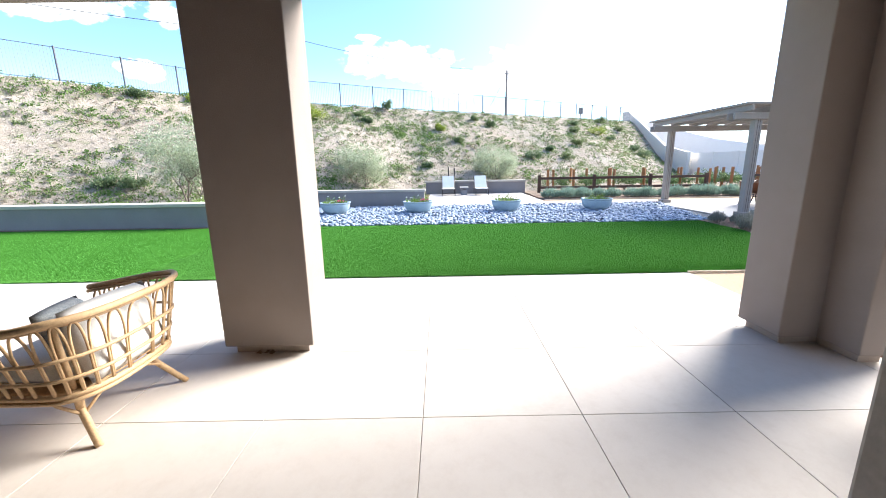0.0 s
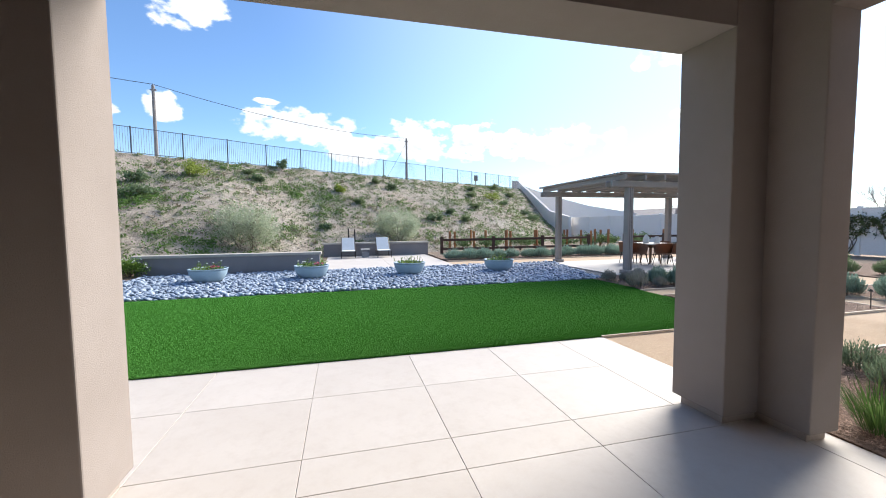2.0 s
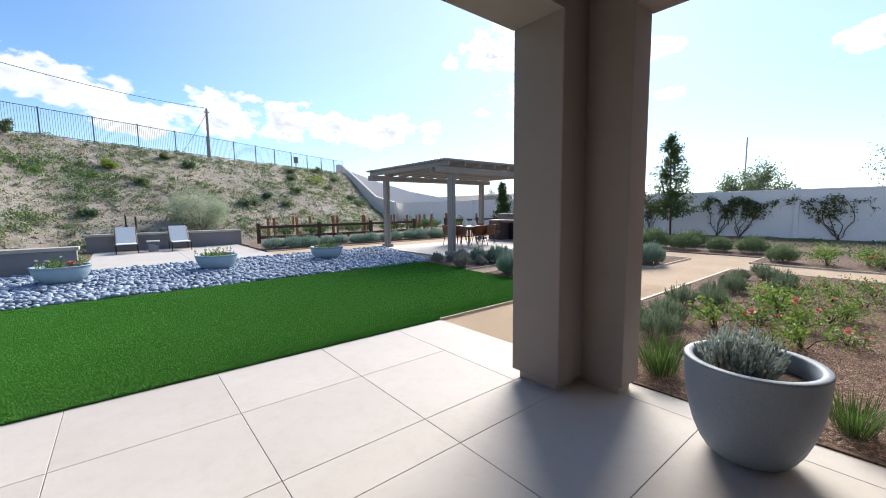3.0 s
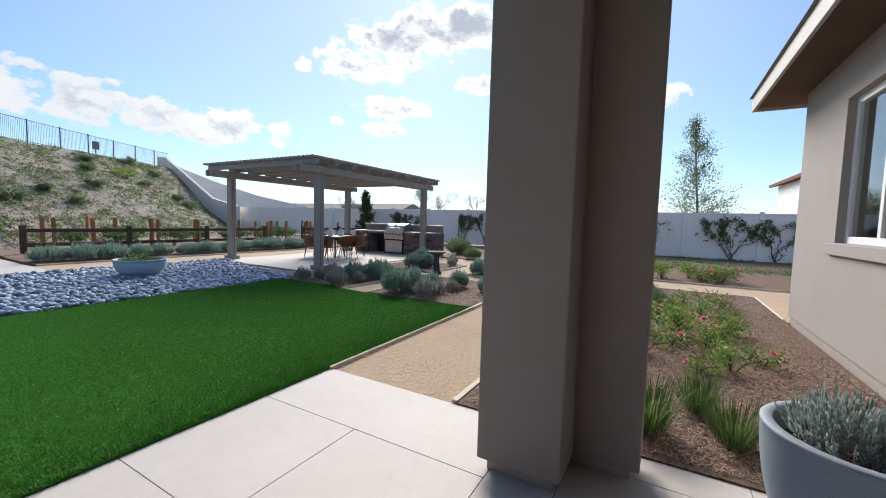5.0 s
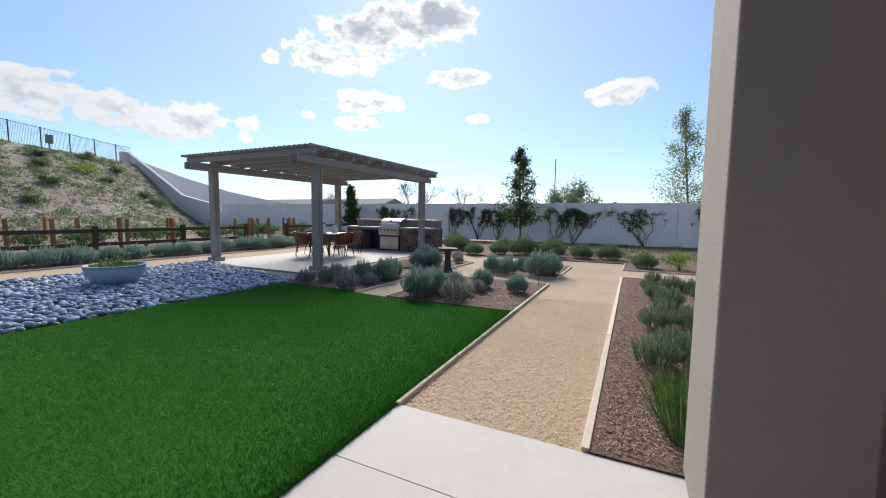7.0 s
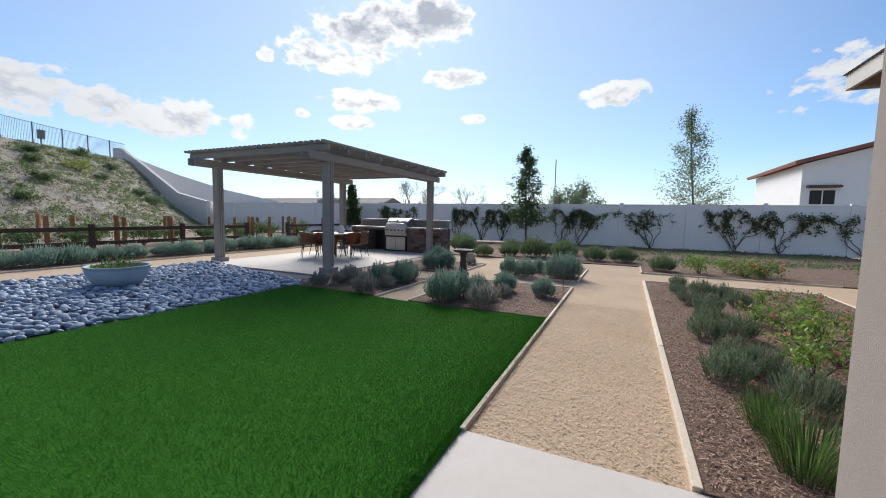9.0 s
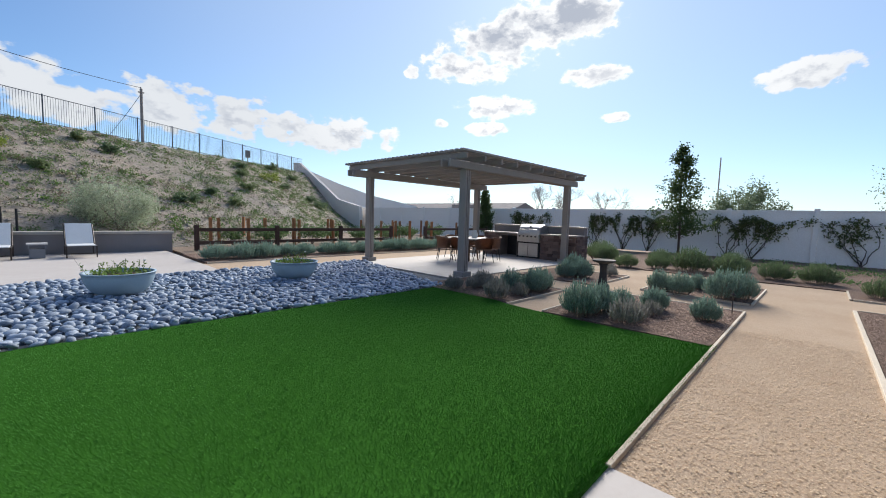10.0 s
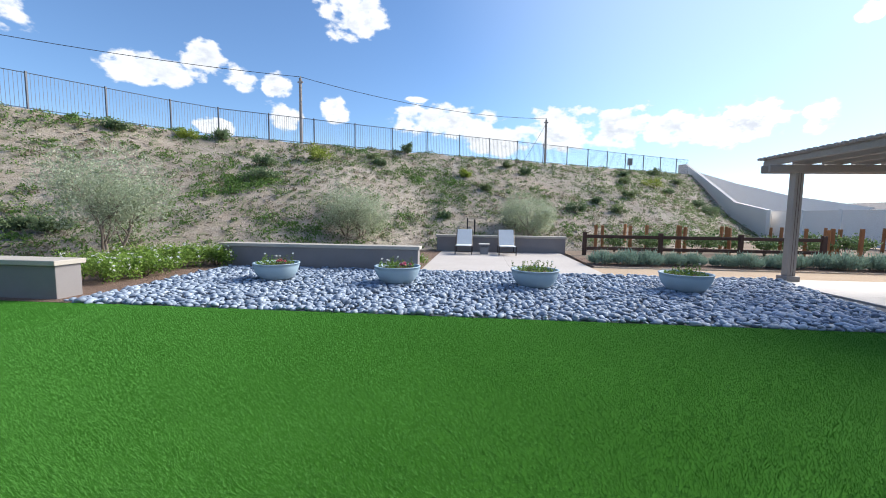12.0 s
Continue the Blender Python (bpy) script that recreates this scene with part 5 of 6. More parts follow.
def vase(x, y, h):
    t = tagged(part("glass_vase", lathe(bmesh.new(), [(0, 0), (0.085, 0), (0.10, 0.02), (0.115, h * 0.45), (0.08, h * 0.8), (0.055, h * 0.92), (0.065, h), (0.055, h), (0.045, h * 0.9), (0.1, h * 0.45), (0.085, 0.03), (0, 0.03)], 24), M["cushion"], smooth=True), "pale rounded vase on the dining table", "vase", "vases on the table")
    t.location = (x, y, 0.7595)


vase(TX - 0.08, TY + 0.14, 0.30)
vase(TX + 0.16, TY - 0.12, 0.26)

# ---- outdoor kitchen ----
ki = thing("outdoor_kitchen", "stone-clad outdoor kitchen island with raised back bar", "kitchen island")
KX, KY0, KY1 = 10.42, 5.2, 9.08
for y0, y1 in ((KY0, 6.545), (7.515, 7.55), (8.35, KY1)):
    part("body", B(KX + 0.03, y0, -0.02, 11.06, y1, 0.87), M["mortar"], ki)
part("niche_back", B(11.0, 7.55, -0.02, 11.06, 8.35, 0.87), M["black"], ki)
part("niche_top", B(KX + 0.03, 7.55, 0.80, 11.0, 8.35, 0.868), M["mortar"], ki)
part("bar_wall", B(11.062, KY0, -0.02, 11.29, KY1, 1.16), M["stucco_low"], ki)
part("bar_cap", B(11.04, KY0 - 0.04, 1.161, 11.34, KY1 + 0.04, 1.215, bevel=0.01), M["counter"], ki)
for y0, y1 in ((KY0 - 0.04, 6.535), (7.52, KY1 + 0.04)):
    part("countertop", B(KX - 0.04, y0, 0.872, 11.058, y1, 0.925, bevel=0.01), M["counter"], ki)
part("outlet_cover", B(KX - 0.012, 5.32, 0.74, KX + 0.004, 5.46, 0.82, bevel=0.004), M["cushion"], ki, "pale outlet cover")
stone_sizes = [raw("stone", *(lambda w, h: ([(-.035, -w, -h), (-.035, w, -h), (-.035, w, h), (-.035, -w, h), (.0, -w - .004, -h - .004), (.0, w + .004, -h - .004), (.0, w + .004, h + .004), (.0, -w - .004, h + .004), (.03, -w, -h), (.03, w, -h), (.03, w, h), (.03, -w, h)],
                                         [(0, 3, 2, 1), (0, 1, 5, 4), (1, 2, 6, 5), (2, 3, 7, 6), (3, 0, 4, 7), (4, 5, 9, 8), (5, 6, 10, 9), (6, 7, 11, 10), (7, 4, 8, 11)]))(w, 0.050), M["stone"]) for w in (0.07, 0.10, 0.14, 0.19)]
r = random.Random(91)
for z in [0.055 + 0.112 * i for i in range(8)]:
    for y0, y1 in ((KY0, 6.525), (8.37, KY1)):
        y = y0
        while y < y1 - 0.05:
            k_ = r.choice((0, 1, 1, 2, 3))
            w = (0.07, 0.10, 0.14, 0.19)[k_]
            if y + 2 * w > y1:
                k_, w = 0, max(0.035, (y1 - y) / 2 - 0.004)
            ob = shared("stone", stone_sizes[k_], ki, pose(KX + r.uniform(-0.008, 0.012), y + w, z))
            if k_ == 0:
                ob.scale = (1, w / 0.07, 1)
            y += 2 * w + 0.012
    x = KX + 0.04
    while x < 11.24:
        ob = shared("stone", stone_sizes[1], ki, pose(x + 0.10, KY0 + r.uniform(-0.012, 0.006), z, 0, 0, 90))
        x += 0.212
gr = thing("gas_grill", "stainless steel built-in gas grill with a domed hood", "grill", at=(0, 0, 0))
GY0, GY1 = 6.56, 7.51
part("firebox", B(KX - 0.03, GY0, 0.60, 11.04, GY1, 0.94, bevel=0.008), M["steel"], gr)
bm = bmesh.new()
prof_ = [(11.04, 0.94), (KX + 0.02, 0.94), (KX + 0.03, 1.02), (KX + 0.12, 1.15), (KX + 0.26, 1.23), (KX + 0.42, 1.25), (11., 1.22), (11.04, 1.1)]
a = [bm.verts.new((x, GY0 + 0.02, z)) for x, z in prof_]
b = [bm.verts.new((x, GY1 - 0.02, z)) for x, z in prof_]
for i in range(len(prof_)):
    j = (i + 1) % len(prof_)
    bm.faces.new((a[i], a[j], b[j], b[i]))
bm.faces.new(a[::-1]), bm.faces.new(b)
hood = part("hood", bm, M["steel"], gr, "curved polished hood")
part("hood_handle", rod(bmesh.new(), (KX - 0.03, GY0 + 0.12, 1.06), (KX - 0.03, GY1 - 0.12, 1.06), 0.014), M["steel"], hood)
part("thermometer", rod(bmesh.new(), (KX + 0.13, (GY0 + GY1) / 2, 1.155), (KX + 0.10, (GY0 + GY1) / 2, 1.175), 0.04, 0.04, 16), M["steel_dark"], hood)
pn = part("control_panel", B(KX - 0.07, GY0 + 0.02, 0.72, KX - 0.032, GY1 - 0.02, 0.90, bevel=0.008), M["steel"], gr)
for i in range(5):
    y = GY0 + 0.14 + i * 0.167
    part("knob", rod(bmesh.new(), (KX - 0.072, y, 0.81), (KX - 0.115, y, 0.81), 0.030, 0.026, 14), M["steel_dark"], pn)
part("cabinet", B(KX + 0.0, GY0, 0.02, 11., GY1, 0.598), M["black"], gr)
for y0 in (GY0 + 0.06, (GY0 + GY1) / 2 + 0.005):
    d = part("door", B(KX - 0.022, y0, 0.06, KX - 0.002, y0 + 0.41, 0.55, bevel=0.006), M["steel"], gr)
    part("handle", rod(bmesh.new(), (KX - 0.045, y0 + 0.08, 0.49), (KX - 0.045, y0 + 0.33, 0.49), 0.009), M["steel"], d)

# ---- bird bath, path light, downspout ----
bb = thing("bird_bath", "dark cast pedestal bird bath at the path crossing", "bird bath", at=(6.42, 2.62, -0.015))
part("pedestal", lathe(bmesh.new(), [(0, 0), (0.14, 0), (0.14, 0.045), (0.10, 0.08), (0.085, 0.2), (0.07, 0.36), (0.075, 0.47), (0.105, 0.53), (0, 0.53)], 24), M["cast"], bb, smooth=True)
part("basin", lathe(bmesh.new(), [(0, 0.525), (0.11, 0.528), (0.21, 0.555), (0.25, 0.59), (0.245, 0.605), (0.22, 0.60), (0.15, 0.57), (0, 0.56)], 36), M["cast"], bb, smooth=True)
pl_ = thing("path_light", "slim dark garden path light", "path light", at=(5.5, 0.16, 0.0))
part("stake", rod(bmesh.new(), (0, 0, 0), (-0.02, 0.0, 0.32), 0.008), M["bronze"], pl_)
part("shade", rod(bmesh.new(), (-0.02, 0, 0.31), (-0.02, 0, 0.35), 0.035, 0.012, 10), M["bronze"], pl_)
ds = thing("downspout", "short white drain elbow at the pillar's foot", "drain pipe", at=(0.045, -1.98, 0))
part("pipe", pipe(bmesh.new(), [(0.0, 0, 0.34), (0.0, 0, 0.12), (0.03, 0.0, 0.06), (0.10, 0.02, 0.045)], 0.028, 10), M["white_paint"], ds, smooth=True)
part("collar", rod(bmesh.new(), (0, 0, 0.30), (0, 0, 0.36), 0.036, 0.036, 12), M["white_paint"], ds)


dl = random.Random(88)
for i in range(5):
    bm = bmesh.new()
    bmesh.ops.create_grid(bm, x_segments=3, y_segments=2, size=0.5, matrix=Matrix.Diagonal((0.05, 0.03, 1, 1)))
    for v in bm.verts:
        v.co.z = 0.012 + abs(v.co.x) * 0.5 - abs(v.co.y) * 0.3
    ob = tagged(part("dry_leaf", bm, M["brown_wood"]), "curled brown dry leaf on the patio", "leaf", "dry leaves")
    ob.matrix_basis = pose(-5.0 + dl.uniform(-0.05, 0.10), -2.23 + dl.uniform(-0.04, 0.0), 0.004, 0, 0, dl.uniform(0, 360))

# ---- rail fence and vineyard ----


def rail_fence(xs, y, label):
    t = thing("rail_fence", label, "fence", "dark rail fences", (0, y, 0))
    for x in xs:
        part("post", B(x - 0.07, -0.07, -0.1, x + 0.07, 0.07, 0.90, bevel=0.012), M["rail"], t)
    for a, b in zip(xs, xs[1:]):
        for z in (0.73, 0.27):
            part("rail", B(a + 0.07, -0.022, z - 0.06, b - 0.07, 0.022, z + 0.065, bevel=0.008), M["rail"], t)


rail_fence((1.58, 4.38, 7.24, 10.1), 14.8, "dark brown two-rail timber fence")
rail_fence((12.45, 15.2, 17.9), 14.8, "dark brown two-rail timber fence beyond a gap")
stake = thing("vine_stake", "reddish timber vineyard stake", "stake", "vineyard stakes")
part("post", B(-0.055, -0.055, -0.1, 0.055, 0.055, 1.14, bevel=0.01), M["stake"], stake)
ss = [(2.5, 16.6), (3.1, 17.6), (3.9, 16.5), (5.0, 17.6), (5.6, 15.9), (6.3, 16.9), (7.45, 15.8), (8.2, 17.3), (9.6, 16.2), (10.4, 15.0), (10.6, 16.3), (11.3, 15.9), (11.6, 15.1), (12.6, 17.2), (14.0, 16.4), (13.3, 15.2), (15.2, 17.6), (16.5, 16.2), (8.9, 18.9), (6.9, 18.8), (4.4, 18.6), (11.0, 18.8), (13.5, 19.0), (16, 19.0)]
stake.matrix_basis = pose(*ss[0], 0.0)
for i, (x, y) in enumerate(ss[1:]):
    copy_thing(stake, pose(x, y, 0.02 * (i % 4) - 0.03, 0.6 * ((i * 7) % 5 - 2), 0.5 * ((i * 5) % 5 - 2), 7 * i))
gv = leafy_bush("grape_vine", "young leafy grape vine among timber stakes", "grape vine", "young grape vines", 0.6, 1.0, 620, 0.10, M["cover"], 95, open_=0.3)
scatter(gv, [(3.3, 16.6), (4.7, 16.2), (5.0, 17.4), (6.6, 16.2), (7.9, 16.6), (8.9, 16.0), (9.9, 16.4), (11.0, 16.0), (12.2, 16.4), (13.2, 16.8), (14.6, 16.4), (6.0, 18.2), (8.0, 18.4), (10.5, 18.2), (12.5, 18.6), (15.5, 17.0)], 96)
bm = bmesh.new()
for z in (0.55, 0.85):
    pipe(bm, [(2.4, 16.4, z), (9, 16.3, z - 0.02), (16.5, 16.3, z)], 0.004, 4)
tagged(part("trellis_wire", bm, M["cable"]), "thin wires strung along the vineyard stakes", "wire")

# ---- crest fence, poles, cables ----
ifc = thing("iron_fence", "dark iron picket fence along the hill crest", "fence")
pts_, x = [], -40.0
while x < 18.3:
    y, z = lerp_line(CREST, x)
    pts_.append(Vector((x, y + 0.35, z - 0.02)))
    y2, z2 = lerp_line(CREST, x + 0.5)
    x += 2.45 / math.hypot(1, (y2 - y) / 0.5)
pts_.append(Vector((18.35, 41.3, 5.88)))
FH = 1.5
pickets, far_pickets = 0, bmesh.new()
bm = rod(bmesh.new(), (0, 0, 0.08), (0, 0, FH), 0.0095, 0.0095, 3, False)
PICKET = bpy.data.meshes.new("picket")
bm.to_mesh(PICKET)
PICKET.materials.append(M["iron"])
for a, b in zip(pts_, pts_[1:]):
    part("post", rod(bmesh.new(), a - Vector((0, 0, 0.15)), a + Vector((0, 0, FH + 0.04)), 0.042, 0.042, 4), M["iron"], ifc)
    n = max(3, int((b - a).length / 0.115))
    for i in range(1, n):
        q = a.lerp(b, i / n)
        if -9.5 < q.x < 12.5 and pickets < 300:
            pickets += 1
            shared("picket", PICKET, ifc, Matrix.Translation(q))
        else:
            rod(far_pickets, q + Vector((0, 0, 0.08)), q + Vector((0, 0, FH)), 0.0095, 0.0095, 3, False)
    for z in (0.10, FH - 0.02):
        part("rail", rod(bmesh.new(), a + Vector((0, 0, z)), b + Vector((0, 0, z)), 0.02, 0.02, 4, False), M["iron"], ifc)
part("far_picket_run", far_pickets, M["iron"], ifc)["kind"] = "stuff"


def utility_pole(x, y, top, label):
    t = thing("utility_pole", label, "utility pole", "utility poles", (x, y, 4.4))
    part("pole", rod(bmesh.new(), (0, 0, -0.6), (0, 0, top - 4.4), 0.15, 0.11, 10), M["polewood"], t)
    part("bracket", B(-0.22, -0.04, top - 4.75, 0.22, 0.04, top - 4.66), M["polewood"], t)
    part("insulator", rod(bmesh.new(), (0, 0, top - 4.42), (0, 0, top - 4.25), 0.05, 0.03, 8), M["polewood"], t)


utility_pole(-16.8, 30.0, 12.1, "weathered utility pole behind the crest fence")
utility_pole(4.5, 43.5, 11.95, "weathered utility pole with a guy wire behind the fence")


def cable(p, q, sag, label="thin black overhead power cable"):
    p, q = Vector(p), Vector(q)
    pts = [p.lerp(q, i / 24) - Vector((0, 0, sag * 4 * (i / 24) * (1 - i / 24))) for i in range(25)]
    tagged(part("power_cable", pipe(bmesh.new(), pts, 0.022, 4), M["cable"]), label, "cable", "overhead cables")


cable((-16.8, 30.0, 12.2), (4.5, 43.5, 12.05), 0.75)
cable((-16.8, 30.0, 12.2), (-46, 11.5, 13.0), 0.8)
cable((4.5, 43.5, 11.55), (0.6, 41.0, 5.2), 0.25, "thin guy wire bracing the utility pole")
sg = thing("utility_box", "small grey box on a post by the crest fence", "utility box", at=(11.9, 39.2, 5.7))
part("post", rod(bmesh.new(), (0, 0, -0.3), (0, 0, 0.9), 0.05), M["polewood"], sg)
part("box", B(-0.2, -0.12, 0.85, 0.2, 0.12, 1.5, bevel=0.01), M["polewood"], sg)
pv = thing("irrigation_riser", "dark irrigation valve risers on the slope's foot", "irrigation pipe", at=(-3.0, 16.4, 0.2))
for i, x in enumerate((0.0, 0.32)):
    part("riser", rod(bmesh.new(), (x, 0, -0.2), (x, 0, 1.15 - 0.05 * i), 0.03, 0.03, 6), M["black"], pv)

# ---- buildings beyond ----
hs = thing("neighbour_house", "white stucco house with a red tile roof beyond the wall", "house", at=(0, -1.3, 1.05))
part("wall", B(30, -19, -1.1, 40, -9.35, 4.0), M["white_paint"], hs)
bm = bmesh.new()
v = [bm.verts.new(p) for p in ((30, -9.35, 4.0), (30, -19, 4.0), (30, -14.2, 5.35), (40, -9.35, 4.0), (40, -19, 4.0), (40, -14.2, 5.35))]
for f in ((0, 1, 2), (3, 5, 4), (0, 3, 4, 1), (0, 2, 5, 3), (1, 4, 5, 2)):
    bm.faces.new([v[i] for i in f])
part("gable", bm, M["white_paint"], hs)
for s in (-1, 1):
    bm = bmesh.new()
    box(bm, 29.4, 0, 0, 40.6, 5.6, 0.24, bevel=0.03)
    bmesh.ops.transform(bm, matrix=Matrix.Translation((0, -14.2 + s * 5.35, 3.92)) @ (Matrix.Diagonal((1, -s, 1, 1)) @ pose(0, 0, 0, 15.6)), verts=bm.verts)
    if s > 0:
        bmesh.ops.reverse_faces(bm, faces=bm.faces)
    part("roof", bm, M["tile_roof"], hs)
for y in (-10.4, -14.6):
    wn = part("window", B(29.97, y - 0.6, 1.5, 30.02, y + 0.6, 2.35), M["black"], hs, "dark window under a brown shade")
    part("awning", B(29.6, y - 0.8, 2.5, 30.0, y + 0.8, 2.66), M["soffit"], wn)
    part("mullion", B(29.955, y - 0.03, 1.5, 29.972, y + 0.03, 2.35), M["white_paint"], wn)
nh = thing("far_house", "far low house with a ribbed brown tile roof", "house")
part("wall", B(36.4, 27.0, -0.05, 44, 50, 2.2), M["stucco_house"], nh)
bm = bmesh.new()
v = [bm.verts.new(p) for p in ((35.8, 26, 2.15), (35.8, 51, 2.15), (40, 51, 3.5), (40, 26, 3.5), (44.6, 26, 2.15), (44.6, 51, 2.15))]
for f in ((0, 3, 2, 1), (3, 4, 5, 2), (0, 4, 3), (1, 2, 5), (0, 1, 5, 4)):
    bm.faces.new([v[i] for i in f])
rf = part("roof", bm, M["roof_grey"], nh)
part("gable", B(35.7, 30.5, 2.2, 37, 34.5, 3.1), M["stucco_house"], nh)
lp = thing("light_pole", "tall thin pale street light pole far off", "street lamp", at=(40, 6.2, 0))
part("pole", rod(bmesh.new(), (0, 0, 0), (0, 0, 7.4), 0.07, 0.05, 8), M["fascia"], lp)

# ---- hillside plants ----
def hill_clump(lv, x, f, rad, h, n, leaf, width, r):
    c = hill_point(x, f)
    for i in range(n):
        a, q = r.uniform(0, 6.28), rad * math.sqrt(r.random())
        p = c + Vector((math.cos(a) * q, math.sin(a) * q * 0.8, 0))
        p.z += q * math.sin(a) * 0.33 + r.random() * h * (1 - 0.6 * (q / rad) ** 2)
        lv.leaf(p, leaf * r.uniform(0.5, 1.2), leaf * width, r, 0.8)


GREEN = [(-13, .54), (-12, .5), (-13, .46), (-12.5, .52), (-5.5, .72), (-4.2, .56), (-4, .44), (-4.6, .6), (-17, .97), (-17.6, .96), (-10.2, .95), (-14.5, .64), (-6, .64), (-9.2, .18), (-6.2, .26), (-19.5, .97), (-20.4, .93), (-9.5, .1), (-8.5, .16), (-6.6, .7), (-11.6, .47), (-14.2, .42)]
r = random.Random(101)
cover_g, cover_s, cover_d = Leaves(), Leaves(), Leaves()
for x, f in GREEN:
    for i in range(9):
        hill_clump(cover_g, x + r.gauss(0, 0.75), min(1, max(0.03, f + r.gauss(0, 0.028))), r.uniform(0.28, 0.6), 0.18, 44, 0.105, 0.55, r)
for i in range(4200):
    x = -28 + 46 * r.random()
    f = r.uniform(0.03, 1.0)
    d = noise.noise(Vector((x * 0.22, f * 5, 3.0))) + 0.25 * noise.noise(Vector((x * 0.9, f * 14, 8.0)))
    band = 0.24 if f > 0.86 else 0.0
    if d + band + r.gauss(0, 0.22) < -0.2:
        continue
    k_ = r.random()
    lv = cover_g if k_ < 0.34 + (0.22 if x < -12 else 0) else cover_s if k_ < 0.86 else cover_d
    hill_clump(lv, x, f, r.uniform(0.10, 0.42), r.uniform(0.08, 0.22), r.randint(14, 34), 0.095, 0.5, r)
for i in range(5200):
    x, f = -28 + 46 * r.random(), r.uniform(0.01, 1.0)
    if noise.noise(Vector((x * 0.5, f * 9, 12.0))) + r.gauss(0, 0.25) < -0.16:
        continue
    k_ = r.random()
    hill_clump(cover_s if k_ < 0.66 else cover_d if k_ < 0.88 else cover_g, x, f, r.uniform(0.09, 0.24), r.uniform(0.08, 0.16), 18, 0.065, 0.5, r)
tagged(new("hill_weeds", cover_g.mesh("hill_weeds", M["hillgreen"])), "patches of fresh green weeds on the slope", "weeds", "", "stuff")
tagged(new("hill_sagebrush", cover_s.mesh("hill_sagebrush", M["hillsage"])), "scattered low grey-green brush on the slope", "brush", "", "stuff")
tagged(new("hill_dry_grass", cover_d.mesh("hill_dry_grass", M["hilldry"])), "tufts of dry tan grass on the slope", "dry grass", "", "stuff")


def hill_shrub(x, f, rad, h, mat, label, group, seed, n=900):
    b = leafy_bush("hill_shrub", label, "shrub", group, rad, h, n, 0.10, mat, seed, open_=0.2)
    b.location = hill_point(x, f) - Vector((0, 0, 0.05))


DARK = [(-15.8, .95, .6, .6), (-12.8, .68, .5, .6), (-7.2, .97, .5, .8), (.5, .78, .6, .7), (3, .38, .65, .75), (15.2, .36, .9, .9), (4.8, .48, .4, .4), (-15.2, .18, .6, .55), (-18.5, .9, .4, .6), (-4.2, .28, .35, .4), (-12, .54, .8, .5), (12.2, .6, .5, .6), (14.8, .48, .6, .7), (-16, .2, .5, .5), (-8.2, .76, .35, .4), (9, .82, .5, .6)]
for i, (x, f, a, h) in enumerate(DARK):
    hill_shrub(x, f, a, h, M["rosemary"], "dark green rounded shrub on the dry slope", "dark slope shrubs", 120 + i)
for i, (x, f, a, h) in enumerate([(-11, .76, .85, .95), (11, .66, 1.0, .9), (-17, .94, .6, .5), (-3.5, .68, .45, .5)]):
    hill_shrub(x, f, a, h, M["hillyellow"], "yellow-green shrub on the dry slope", "yellow-green slope shrubs", 140 + i)
for i, (x, f, a, h) in enumerate([(-8.8, .86, .4, .4), (8.5, .7, .6, .6), (14.5, .76, .6, .7), (-2.2, .54, .4, .5), (-.8, .86, .4, .4), (5.8, .34, .6, .6), (13.2, .93, .7, .7), (7.5, .5, .6, .6)]):
    hill_shrub(x, f, a, h, M["hillsage"], "grey-green sage shrub on the dry slope", "sage slope shrubs", 150 + i)
r = random.Random(160)
lv_v, lv_f = [], []
for i in range(3000):
    x, f = -26 + 43 * r.random(), r.uniform(0.0, 0.95)
    c = hill_point(x, f)
    s = r.uniform(0.03, 0.10) * (1.6 if r.random() < 0.06 else 1)
    n = len(lv_v)
    for k_ in range(6):
        d = ((1, 0, 0), (-1, 0, 0), (0, 1, 0), (0, -1, 0), (0, 0, .7), (0, 0, -.4))[k_]
        lv_v.append(tuple(c[j] + d[j] * s * r.uniform(0.7, 1.3) for j in range(3)))
    for a, b in ((0, 2), (2, 1), (1, 3), (3, 0)):
        lv_f += [(n + a, n + b, n + 4), (n + b, n + a, n + 5)]
tagged(new("hill_stones", raw("hill_stones", lv_v, lv_f, M["hill"])), "small loose stones strewn on the slope", "stones", "", "stuff")

# ---- turf blades ----
rs = np.random.RandomState(5)


def turf(n, x0, x1, y0, y1, h, w):
    x, y = rs.uniform(x0, x1, n), y0 + (y1 - y0) * rs.uniform(0, 1, n) ** 1.6
    lim = np.array([lawn_right(v) for v in y]) - 0.004
    keep = x < lim
    x, y = x[keep], y[keep]
    n = len(x)
    lean = rs.uniform(0.3, 1.1, n) * h
    b = 3.7 + rs.normal(0, 0.7, n)
    a = b + np.pi / 2 + rs.normal(0, 0.45, n)
    hh = h * rs.uniform(0.6, 1.1, n)
    z = np.full(n, 0.002)
    p0 = np.stack([x - np.cos(a) * w / 2, y - np.sin(a) * w / 2, z], 1)
    p1 = np.stack([x + np.cos(a) * w / 2, y + np.sin(a) * w / 2, z], 1)
    p2 = np.stack([x + np.cos(b) * lean, y + np.sin(b) * lean, z + hh], 1)
    return np.stack([p0, p1, p2], 1).reshape(-1, 3)


V = np.concatenate([turf(680000, -8, 4.0, 0.0, LY1, 0.020, 0.0029), turf(70000, -18, -8, 0, 4.7, 0.022, 0.007), turf(9000, -9.5, 3.3, 0.0, 0.06, 0.034, 0.006)])
faces_ = np.arange(len(V)).reshape(-1, 3)
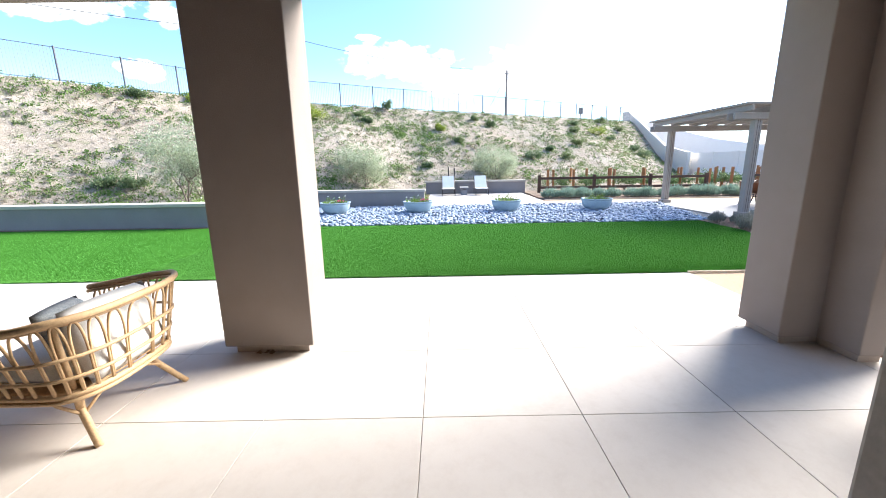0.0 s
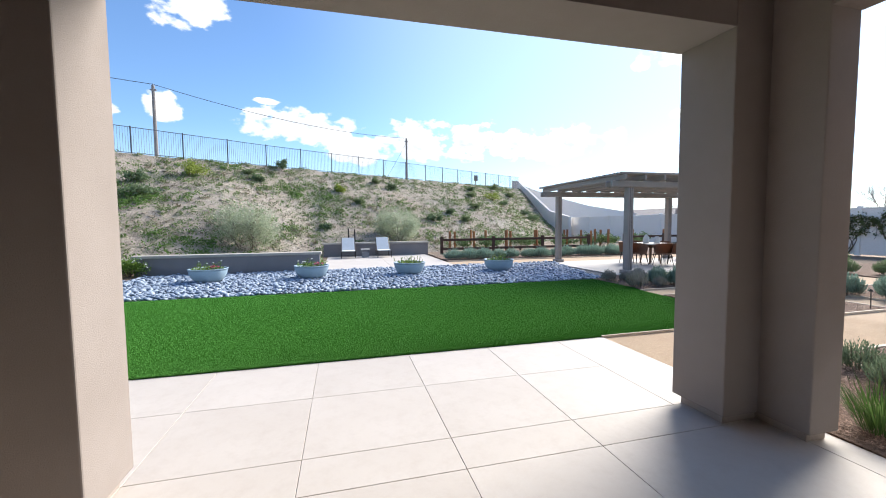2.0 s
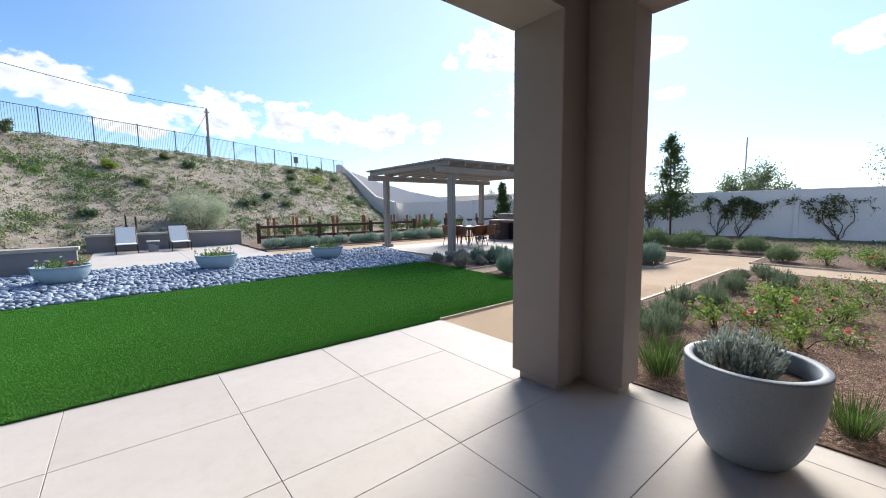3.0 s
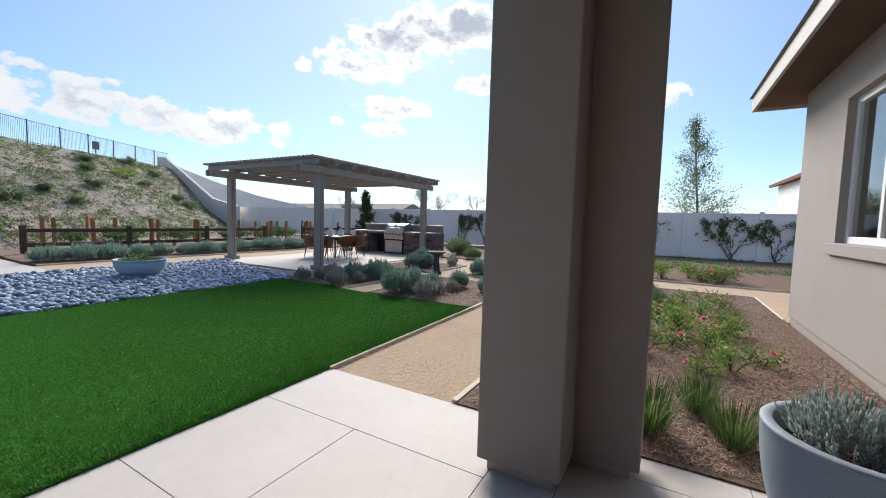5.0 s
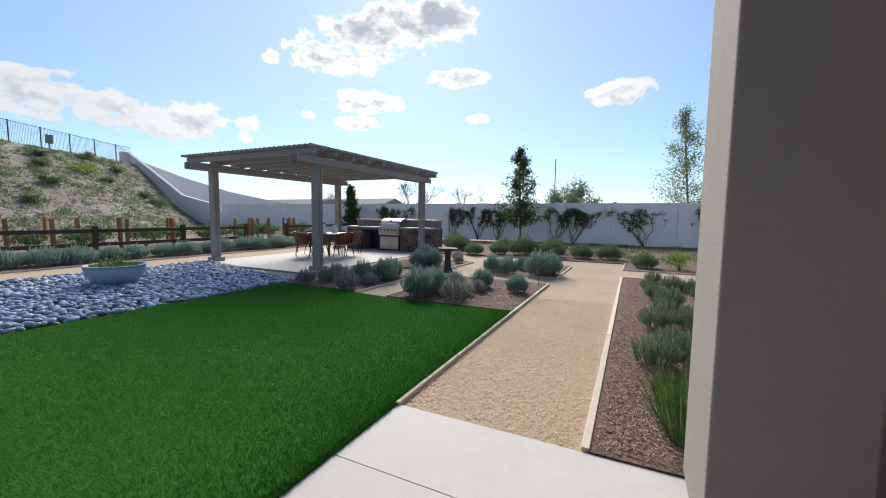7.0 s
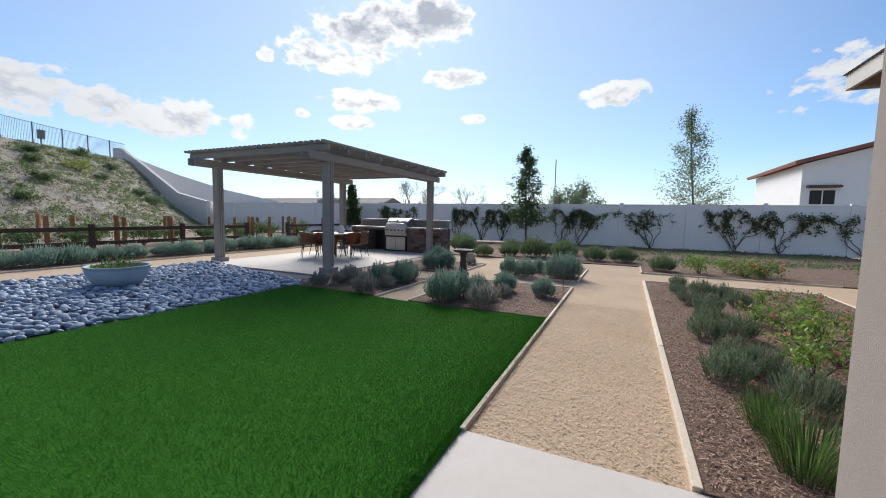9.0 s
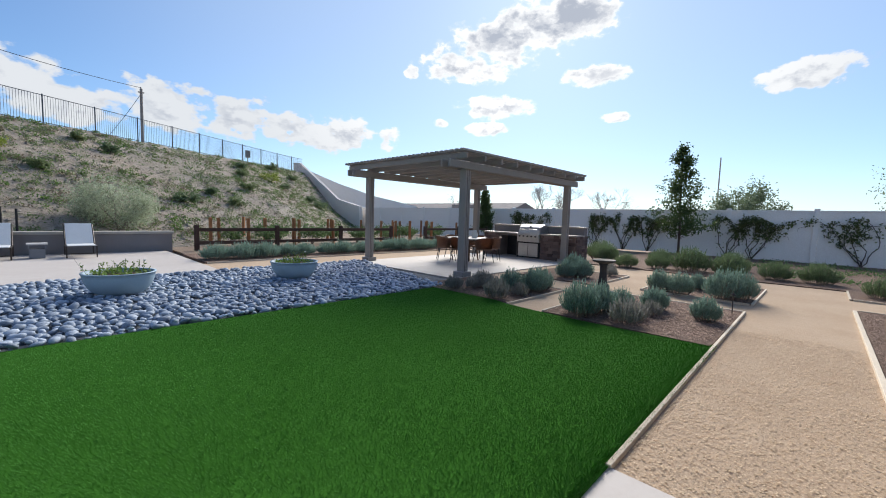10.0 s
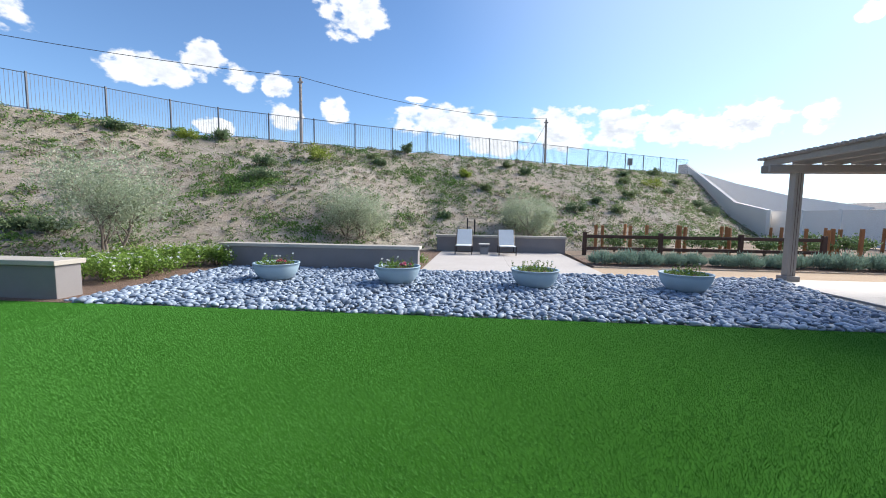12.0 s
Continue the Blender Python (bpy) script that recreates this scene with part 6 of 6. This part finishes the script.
tagged(new("turf_blades", raw("turf_blades", V.tolist(), faces_.tolist(), M["blade"])), "short dense bright green turf blades", "grass", "", "stuff")

# ---- mulch chips and path grit ----


def flakes(n, x0, x1, y0, y1, z, lmin, lmax, wf, tilt, seed):
    rr = np.random.RandomState(seed)
    c = np.stack([rr.uniform(x0, x1, n), rr.uniform(y0, y1, n), z + rr.uniform(0, 0.012, n)], 1)
    a = rr.uniform(0, 2 * np.pi, n)
    L = rr.uniform(lmin, lmax, n) / 2
    t_ = rr.normal(0, tilt, n)
    d = np.stack([np.cos(a) * np.cos(t_), np.sin(a) * np.cos(t_), np.sin(t_)], 1) * L[:, None]
    s = np.stack([-np.sin(a), np.cos(a), rr.normal(0, tilt, n)], 1) * (L * wf)[:, None]
    return np.stack([c - d - s, c + d - s * 0.6, c + d * 0.9 + s, c - d + s], 1).reshape(-1, 3)


V = np.concatenate([flakes(42000, 0.1, 7.5, -4.3, -1.36, 0.014, 0.008, 0.036, 0.2, 0.28, 1), flakes(40000, 0.1, 2.8, -4.3, -1.36, 0.014, 0.006, 0.03, 0.2, 0.32, 2), flakes(7000, 3.3, 5.75, 0.08, 2.2, 0.014, 0.012, 0.05, 0.25, 0.2, 3), flakes(4500, 6.75, 9.05, 0.08, 1.88, 0.014, 0.012, 0.05, 0.25, 0.2, 4), flakes(3000, 3.4, 5.2, 2.97, 5.2, 0.013, 0.012, 0.05, 0.25, 0.2, 5)])
tagged(new("bark_chips", raw("bark_chips", V.tolist(), np.arange(len(V)).reshape(-1, 4).tolist(), M["chip"])), "shredded bark chips over the planting beds", "mulch", "", "stuff")
V = np.concatenate([flakes(22000, 0.05, 4.5, -1.26, -0.03, -0.014, 0.005, 0.014, 0.8, 0.10, 6), flakes(2500, 4.5, 10.5, -1.26, -0.03, -0.014, 0.006, 0.014, 0.8, 0.06, 7)])
tagged(new("path_grit", raw("path_grit", V.tolist(), np.arange(len(V)).reshape(-1, 4).tolist(), M["grit"])), "fine tan grit on the granite path", "gravel", "", "stuff")

# ---- river pebbles ----


def pebble_shape(seed, seg=9, rings_=5):
    rr = random.Random(seed)
    v, f = [(0, 0, 1.0)], []
    e1, e2 = rr.uniform(0.7, 0.95), rr.uniform(0.42, 0.6)
    for j in range(1, rings_):
        th = math.pi * j / rings_
        for i in range(seg):
            a = 2 * math.pi * (i + 0.5 * (j % 2)) / seg
            k_ = 1 + rr.uniform(-0.06, 0.06)
            v.append((math.sin(th) * math.cos(a) * k_, math.sin(th) * math.sin(a) * e1 * k_, math.cos(th)))
    v.append((0, 0, -1.0))
    last = len(v) - 1
    v = [(x, y, z * e2) for x, y, z in v]
    for i in range(seg):
        f.append((0, 1 + i, 1 + (i + 1) % seg))
        f.append((last, last - seg + (i + 1) % seg, last - seg + i))
    for j in range(rings_ - 2):
        for i in range(seg):
            a, b = 1 + j * seg + i, 1 + j * seg + (i + 1) % seg
            f.append((a, a + seg, b + seg, b))
    return v, f


SHAPES = [pebble_shape(200 + i) for i in range(7)]
MESHES = [raw("pebble", v, f, M["pebble"], True) for v, f in SHAPES]
bed = tagged(new("pebble_bed"), "bed of smooth blue-grey river pebbles", "pebbles", "", "structure")
r = random.Random(210)
near, JV, JF = 0, [], []
BOWLS = (-6.85, -4.18, -1.33, 1.6)
y = 4.84
while y < 9.45:
    x = -9.1
    while x < 4.75:
        px, py = x + r.uniform(-0.04, 0.04), y + r.uniform(-0.035, 0.035)
        x += 0.104
        if px > 3.62 + (py - 4.84) * 0.245 or px < -9.0 - (py - 4.8) * 0.05:
            continue
        if py > 9.36 and -4.05 < px < 0.8 or py > 9.42 or (py > 9.27 and px < -4.0):
            continue
        if any((px - b) ** 2 + (py - 7.35) ** 2 < 0.2 ** 2 for b in BOWLS):
            continue
        s = r.uniform(0.034, 0.078)
        k_ = r.randrange(7)
        m = pose(px, py, 0.0 + r.uniform(-0.012, 0.04), r.gauss(0, 14), r.gauss(0, 14), r.uniform(0, 360)) @ Matrix.Diagonal((s * r.uniform(0.95, 1.3), s, s, 1))
        if py < 5.2 and -4.2 < px < 4.2 and near < 300:
            near += 1
            shared("pebble", MESHES[k_], bed, m)
        else:
            n = len(JV)
            v, f = SHAPES[k_]
            JV += [tuple(m @ Vector(p)) for p in v]
            JF += [tuple(n + i for i in q) for q in f]
    y += 0.084
far_p = new("loose_pebbles", raw("loose_pebbles", JV, JF, M["pebble_joined"], True))
far_p.parent = bed
far_p["kind"] = "stuff"
